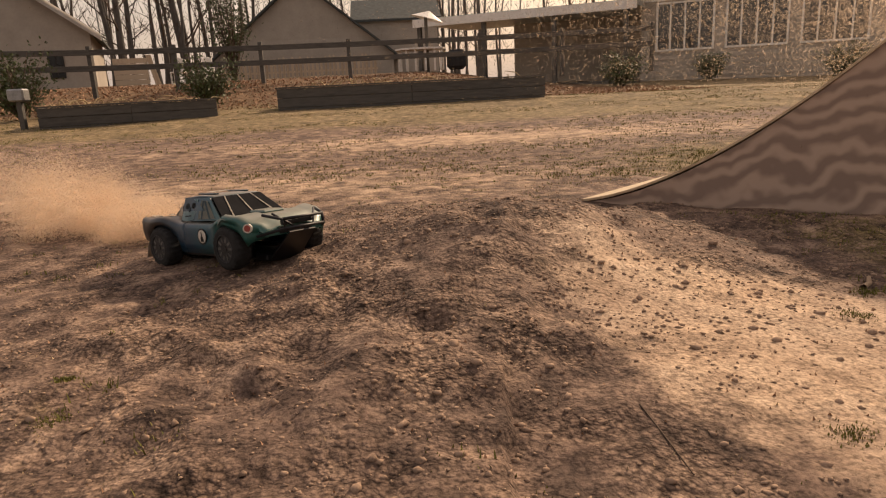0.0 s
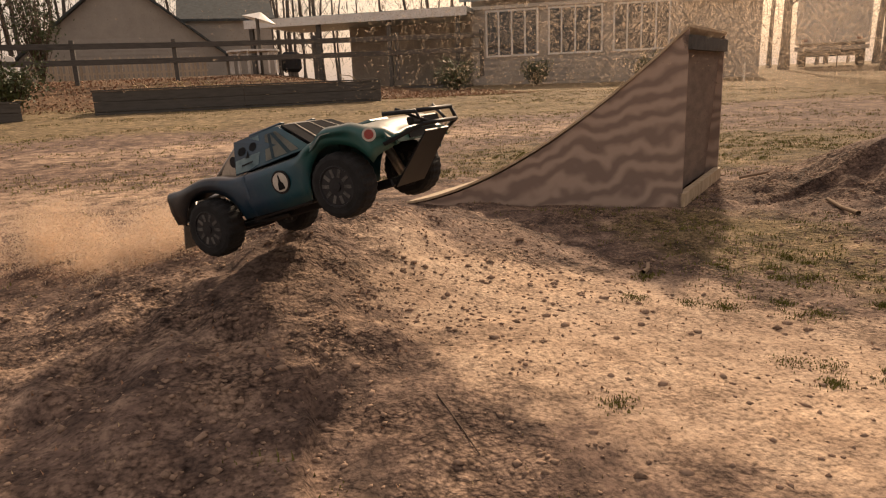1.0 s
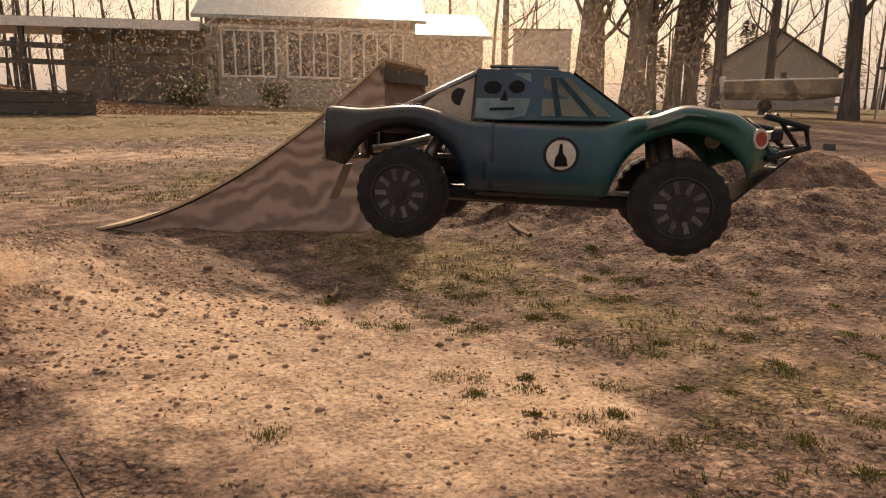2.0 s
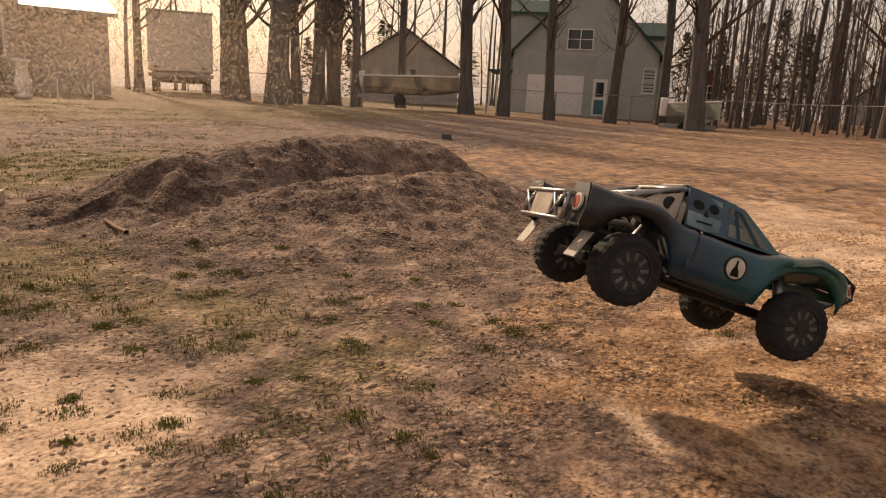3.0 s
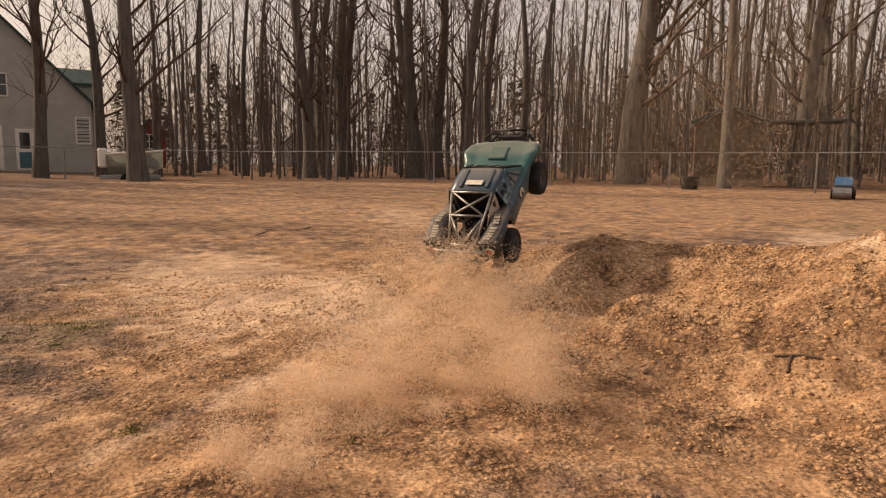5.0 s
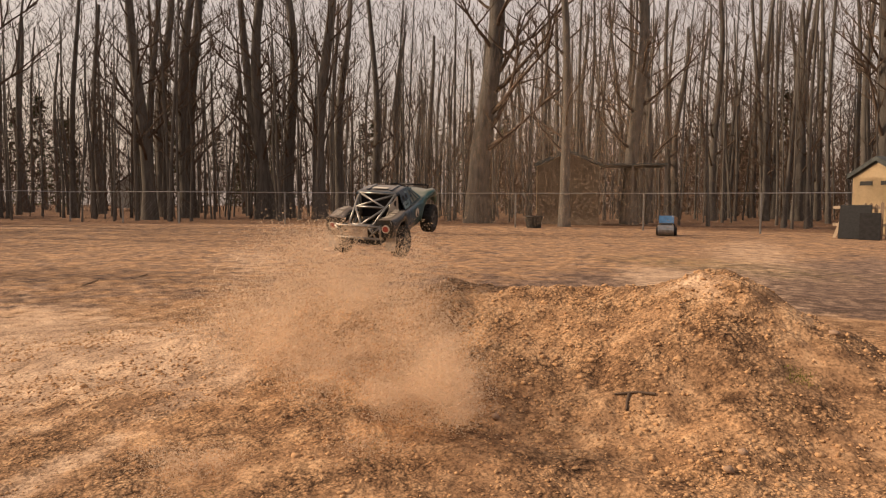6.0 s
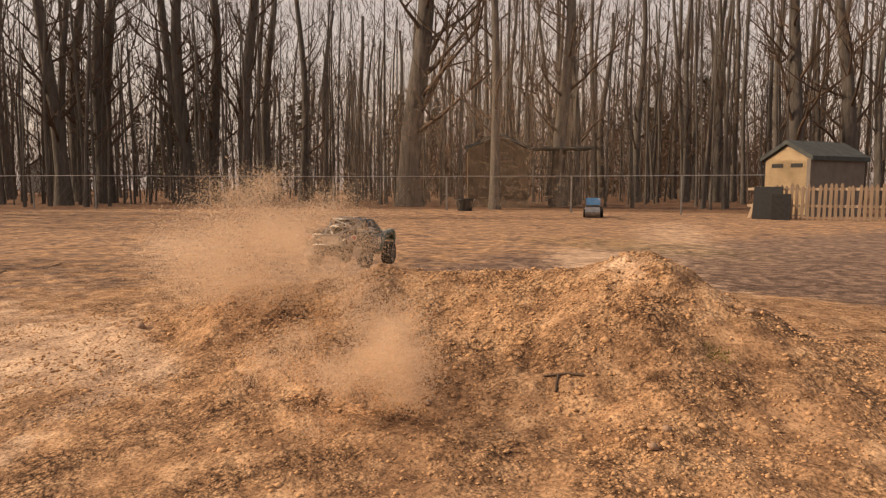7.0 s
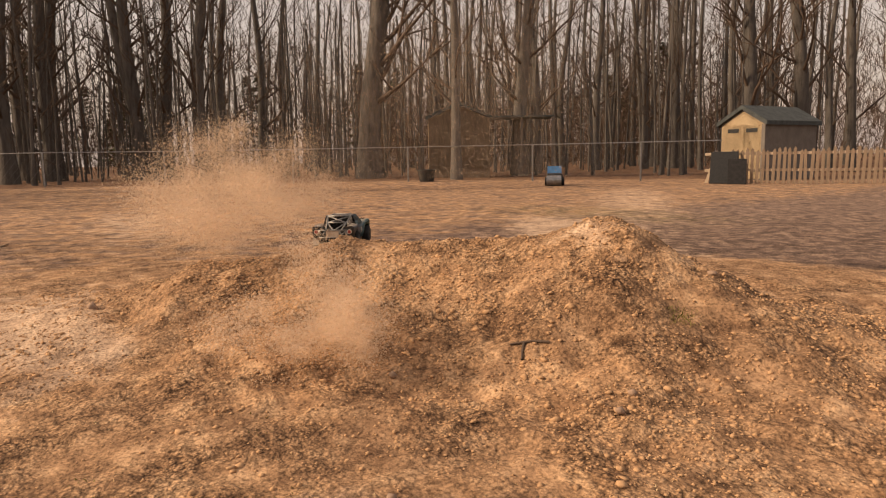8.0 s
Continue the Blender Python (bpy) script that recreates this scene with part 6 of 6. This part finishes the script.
    part("urn_body", tube([(0, 0, h) for h, r in prof], 0.1, sides=16, radii=[r for h, r in prof]), WHITE, k, smooth=True)


yard_things()


def garden_corner():
    """The low picket fence, pale boards and chairs behind the rail fence."""
    rng = random.Random(31)
    a, b = Vector((-7.4, 25.3)), Vector((-1.9, 26.0))
    d = b - a
    fence = empty("picket_fence", Matrix.Translation((a.x, a.y, 1.15)) @ Matrix.Rotation(math.atan2(d.y, d.x), 4, "Z"))
    tagged(fence, "low pale garden picket fence behind the rail fence", "fence")
    for z in (0.2, 0.62):
        part("rail", box(0, d.length, 0.03, 0.07, z, z + 0.07), PICKET, fence)
    x = 0.0
    while x < d.length:
        hgt = 0.85 + rng.uniform(-0.05, 0.04)
        p = part("picket", prism([(0, 0), (0.09, 0), (0.09, hgt - 0.06), (0.045, hgt), (0, hgt - 0.06)], 0, 0.02), PICKET, fence)
        p.matrix_basis = Matrix.Translation((x, 0, -0.1)) @ Matrix.Rotation(rng.uniform(-0.03, 0.03), 4, "Y")
        x += 0.15
    shed = empty("lean_to", Matrix.Translation((-11.4, 25.6, 1.15)) @ Matrix.Rotation(radians(18), 4, "Z"))
    tagged(shed, "small lean-to of pale sunlit boards in the garden", "lean-to")
    for k in range(5):
        part("plank", box(0, 1.15, -0.02, 0.0, 0.05 + k * 0.19, 0.23 + k * 0.19), PICKET, shed)
    for x in (0.0, 1.1):
        part("post", box(x - 0.04, x + 0.06, 0.002, 0.09, -0.3, 1.1), OLDWOOD, shed)
    part("plank", prism([(1.35, 0.0), (1.55, 0.0), (1.30, 1.1), (1.12, 1.1)], -0.03, 0.0), PICKET, shed)
    for x, y in ((-9.0, 25.4), (-8.2, 25.7)):
        c = empty("garden_chair", Matrix.Translation((x, y, 1.15)) @ Matrix.Rotation(rng.uniform(-0.6, 0.6), 4, "Z"))
        tagged(c, "white plastic garden chair on the bank", "chair", group="garden chairs")
        part("seat", box(-0.25, 0.25, -0.25, 0.25, 0.38, 0.43, 0.02), WHITE, c)
        part("backrest", prism([(-0.25, 0.44), (0.25, 0.44), (0.22, 0.85), (0.0, 0.92), (-0.22, 0.85)], 0.2, 0.25), WHITE, c)
        for dx in (-0.22, 0.22):
            for dy in (-0.22, 0.22):
                part("leg", box(dx - 0.025, dx + 0.025, dy - 0.025, dy + 0.025, -0.1, 0.38), WHITE, c)


garden_corner()


def bush(x, y, r, tall, seed, label):
    """A shrub of many small leaves on thin stems."""
    rng = random.Random(seed)
    z = ground_z(x, y)
    b = tagged(empty("bush", Matrix.Translation((x, y, z))), label, "bush")
    s = Soup()
    v, f = [], []
    for k in range(60):
        a, q = rng.uniform(0, 6.28), rng.uniform(0.2, 1)
        e = Vector((r * q * math.cos(a), r * q * math.sin(a), tall * rng.uniform(0.45, 1.0)))
        s.tube([Vector((0, 0, 0)), e * 0.5 + Vector((0, 0, 0.1)), e], [0.015, 0.01, 0.005], 3)
        for _ in range(34):
            c = e * rng.uniform(0.35, 1.05) + Vector((rng.gauss(0, .12), rng.gauss(0, .12), rng.gauss(0, .12))) * r
            c.z = max(c.z, 0.02)
            u = Vector((rng.gauss(0, 1), rng.gauss(0, 1), rng.gauss(0, 1))).normalized() * 0.05
            w = u.orthogonal().normalized() * 0.025
            i = len(v)
            v += [c - u, c + w, c + u, c - w]
            f += [(i, i + 1, i + 2, i + 3)]
    s.make("branchwork", TWIG, b)["kind"] = "stuff"
    o = obj_from("foliage", v, f, SHRUB)
    o.parent = b
    o["kind"] = "stuff"


SHRUB = mat("shrub_leaf", (0.07, 0.085, 0.03), (0.025, 0.035, 0.015), 6, 0.6, bump=0, vary=0.3)
bush(-10.1, 17.2, 1.0, 1.7, 1, "dark evergreen shrub beside the raised bed")
bush(-5.7, 18.1, 0.9, 1.3, 2, "dense green shrub behind the raised bed")
bush(-6.4, 23.2, 1.0, 4.2, 3, "tall narrow holly with shiny leaves")
bush(9.6, 24.0, 0.7, 0.9, 4, "brown low shrub against the house")
bush(13.2, 22.2, 0.9, 1.0, 5, "brown low shrub against the house")
bush(6.2, 22.4, 0.8, 1.0, 6, "brown low shrub against the fence")


# dust thrown up by the wheels: clouds of floating grains
def dust_material(name, cover):
    m = bpy.data.materials.new(name)
    m.use_nodes = True
    nt = m.node_tree
    out = nt.nodes["Material Output"]
    nt.nodes.remove(nt.nodes["Principled BSDF"])
    d, t, mx = nt.nodes.new("ShaderNodeBsdfDiffuse"), nt.nodes.new("ShaderNodeBsdfTranslucent"), nt.nodes.new("ShaderNodeMixShader")
    d.inputs[0].default_value = t.inputs[0].default_value = (0.82, 0.65, 0.48, 1)
    nt.links.new(d.outputs[0], mx.inputs[1])
    nt.links.new(t.outputs[0], mx.inputs[2])
    clear, thin = nt.nodes.new("ShaderNodeBsdfTransparent"), nt.nodes.new("ShaderNodeMixShader")
    thin.inputs[0].default_value = cover
    nt.links.new(clear.outputs[0], thin.inputs[1])
    nt.links.new(mx.outputs[0], thin.inputs[2])
    nt.links.new(thin.outputs[0], out.inputs[0])
    return m


DUST_MAT = dust_material("floating_dust", 0.41)
HAZE_MAT = dust_material("hanging_haze", 0.2)
DUST = []


def grains(rg, centres, n, size):
    """n triangles of about the given size, spread round centres of (x, y, z, rx, ry, rz, weight)."""
    c = np.array(centres, float)
    pick = rg.choice(len(c), n, p=c[:, 6] / c[:, 6].sum())
    p = c[pick, :3] + rg.normal(0, 1, (n, 3)) * c[pick, 3:6] * 0.5
    tri = rg.normal(0, 1, (n, 3, 3))
    tri = tri / np.linalg.norm(tri, axis=2, keepdims=True) * (size * np.exp(rg.normal(0, 0.3, (n, 1, 1))))
    return (p[:, None] + tri).reshape(-1, 3), np.arange(3 * n).reshape(-1, 3)


def cloud(seed, puffs, n, size, shape, way, label):
    """A dust cloud round its own origin: puffs inside an ellipsoid of the given half axes, moved along way."""
    rg = np.random.default_rng(seed)
    cs = []
    for _ in range(puffs):
        u = rg.normal(0, 0.5, 3)
        u *= min(1.0, 0.90 / np.linalg.norm(u))
        k = rg.uniform(0.20, 0.42)
        cs.append((*(u * shape), *(np.array([k, k, k * 0.8]) * (shape[0] * shape[1] * shape[2]) ** (1 / 3)), k ** 2))
    v, f = grains(rg, cs, n, size * 1.25)
    o = soup_mesh("dust_cloud", v, f, DUST_MAT)
    tagged(o, label, "dust", kind="stuff")
    DUST.append((o, way))


cloud(1, 30, 85000, 0.0042, (1.25, 0.60, 0.17), [(0, -2.35, 4.1, 0.20, 0, 0, -38), (1.7, -2.0, 3.85, 0.26, 0, 0, -38), (8, -1.6, 3.6, 0.5, 0, 0, -38)], "tan dust trail drifting behind the truck")
cloud(2, 28, 115000, 0.0036, (0.85, 0.36, 0.13), [(0, -1.75, 3.72, 0.08, 0, 0, -38), (0.6, -1.15, 3.3, 0.10, 0, 0, -38), (1.0, -0.6, 2.85, 0.17, 0, 0, -38), (1.5, -0.22, 2.50, 0.24, 0, 0, -38), (8, -0.1, 2.5, 0.5, 0, 0, -38)], "tan dust rolling up from the rear wheels")
cloud(3, 30, 95000, 0.0030, (0.62, 0.34, 0.07), [(0, 2.95, -0.62, -0.6, 0, 0, -40), (3.25, 2.95, -0.60, -0.5, 0, 0, -40), (3.6, 3.0, -0.62, -0.02, 0, 0, -40), (4.0, 3.05, -0.72, 0.05, 0, 0, -40), (5.2, 3.1, -0.85, 0.03, 0, 0, -40), (6.3, 3.3, -0.95, -0.10, 0, 0, -40), (8, 3.4, -0.95, -0.35, 0, 0, -40)], "tan dust spreading low over the dirt")
cloud(4, 40, 150000, 0.0036, (0.80, 0.50, 0.38), [(0, 3.35, -1.0, -0.9, 0, 0, -40), (3.5, 3.35, -1.0, -0.8, 0, 0, -40), (4.0, 3.35, -1.0, -0.16, 0, 0, -40), (4.5, 3.50, -1.20, 0.04, 0, 0, -40), (5.2, 3.72, -1.50, 0.20, 0, 0, -40), (6.5, 4.30, -1.80, 0.50, 0, 0, -40), (8, 5.0, -2.15, 0.72, 0, 0, -40)], "billowing tan dust cloud over the mound")
cloud(5, 26, 90000, 0.0034, (0.44, 0.34, 0.36), [(0, 3.2, -1.2, -1.2, 0, 0, -40), (4.2, 3.2, -1.2, -1.1, 0, 0, -40), (4.9, 3.25, -1.40, 0.02, 0, 0, -40), (6.5, 3.25, -1.72, 0.22, 0, 0, -40), (8, 3.5, -1.85, 0.20, 0, 0, -40)], "thin tan dust sinking over the mound's face")


def haze():
    """Fine dust hanging over the yard towards the house and along the woods."""
    rg = np.random.default_rng(40)
    cs = [(6, 17, 2.4, 6, 4, 2.6, 1.0), (12, 15, 2.0, 6, 4, 2.4, 1.3), (17, 12, 1.6, 6, 4, 2.0, 0.9), (9, 11, 1.6, 4, 3, 1.8, 0.6), (19, -12, 2.6, 4, 4, 3.6, 0.8), (17, -15, 3.2, 3, 3, 4.5, 0.8)]
    v, f = grains(rg, cs, 240000, 0.0252)
    v[:, 2] = np.abs(v[:, 2] - 0.3) + 0.3
    tagged(soup_mesh("dust_haze", v, f, HAZE_MAT), "fine sunlit dust hanging over the yard", "dust", kind="stuff")


haze()


def ramp_haze_glare():
    # pale grains added to imitate the haze and sun glare over the ramp
    rg = np.random.default_rng(41)
    v, f = grains(rg, [(2.9, 3.9, 1.30, 1.3, 1.1, 0.55, 1.0), (4.2, 4.6, 1.0, 1.6, 1.2, 0.6, 0.8)], 60000, 0.0085)
    tagged(soup_mesh("dust_veil", v, f, HAZE_MAT), "thin pale grains added for haze and sun glare over the ramp's lip", "dust", kind="stuff")


ramp_haze_glare()


# the truck's way: seconds, place, and turns about its axes
RIDE = [
    (0.0, -0.870, 2.902, 0.007, -2.8, -4.4, -40.2),
    (0.3, -0.585, 2.722, 0.001, -4.3, -9.1, -38.7),
    (0.6, -0.227, 2.482, 0.087, -4.3, -19.0, -37.7),
    (0.8, 0.034, 2.225, 0.216, -2.4, -21.7, -39.9),
    (1.0, 0.258, 2.027, 0.329, 0.5, -16.0, -42.0),
    (1.2, 0.491, 1.865, 0.399, -1.6, -11.4, -42.1),
    (1.5, 0.785, 1.546, 0.473, -2.5, -4.7, -44.5),
    (1.7, 0.994, 1.286, 0.505, -3.5, -3.8, -44.1),
    (2.2, 1.585, 0.728, 0.472, -3.7, 4.8, -46.1),
    (2.8, 2.271, 0.193, 0.313, -6.9, 14.4, -51.4),
    (3.0, 2.523, -0.010, 0.212, -6.3, 17.4, -51.5),
    (3.2, 2.692, -0.232, 0.101, -7.7, 20.0, -49.9),
    (3.4, 2.900, -0.464, 0.015, 0.0, 4.5, -42.5),
    (3.6, 3.160, -0.695, -0.018, -0.3, -6.5, -42.2),
    (4.0, 3.657, -1.115, 0.009, -3.0, -5.2, -41.1),
    (4.2, 3.948, -1.313, 0.058, -2.8, -9.7, -40.9),
    (4.5, 4.060, -1.544, 0.277, 0.2, -34.4, -42.6),
    (4.8, 4.205, -1.703, 0.455, -1.2, -43.8, -41.8),
    (5.2, 4.507, -1.940, 0.618, -0.3, -33.1, -45.1),
    (5.8, 4.720, -2.190, 0.670, 2.0, -18.0, -46.0),
    (6.5, 4.908, -2.418, 0.632, 3.7, -4.6, -46.6),
    (6.8, 5.137, -2.610, 0.471, 1.5, 1.4, -48.1),
    (7.2, 5.750, -3.050, 0.200, 0.5, 4.0, -47.0),
    (7.4, 6.050, -3.250, 0.060, 0.0, 2.0, -46.0),
    (7.6, 6.350, -3.480, 0.020, 0.0, 0.0, -45.0),
    (8.0, 7.000, -3.920, 0.020, 0.0, 0.0, -42.0),
]


def motions():
    rows = [(t, pose(x, y, z, a, b, c)) for t, x, y, z, a, b, c in RIDE]
    walk(TRUCK, rows)
    # wheels roll with the distance made good
    spin, last, turns = 0.0, None, []
    for t, m in rows:
        p = m.translation
        if last is not None:
            spin += (p - last).length / (0.101 * K)
        last = p.copy()
        turns.append((t, spin))
    times = [k * 0.1 for k in range(81)]
    # the springs: wheels hang in the air and tuck up on landing
    travel = [(0, 0.03), (0.6, 0.03), (0.9, 0.015), (1.5, 0.012), (2.2, -0.008), (3.2, -0.012), (3.4, 0.015), (3.55, 0.04), (4.2, 0.03), (4.5, 0.0), (4.8, -0.01), (7.2, -0.01), (7.5, 0.03), (8.0, 0.01)]
    for w, x, s in WHEELS:
        base = Vector((x, s * 0.210, 0.10)) * K
        keyed = []
        for t in times:
            a = float(np.interp(t, [q[0] for q in turns], [q[1] for q in turns]))
            lift = float(np.interp(t, [q[0] for q in travel], [q[1] for q in travel]))
            keyed.append((t, Matrix.Translation(base + Vector((0, 0, lift * (1.5 if x > 0 and lift > 0 else 1.0)))) @ Matrix.Rotation(a, 4, "Y")))
        walk(w, keyed)
    for cloud, way in DUST:
        walk(cloud, [(t, pose(*p)) for t, *p in way])


motions()
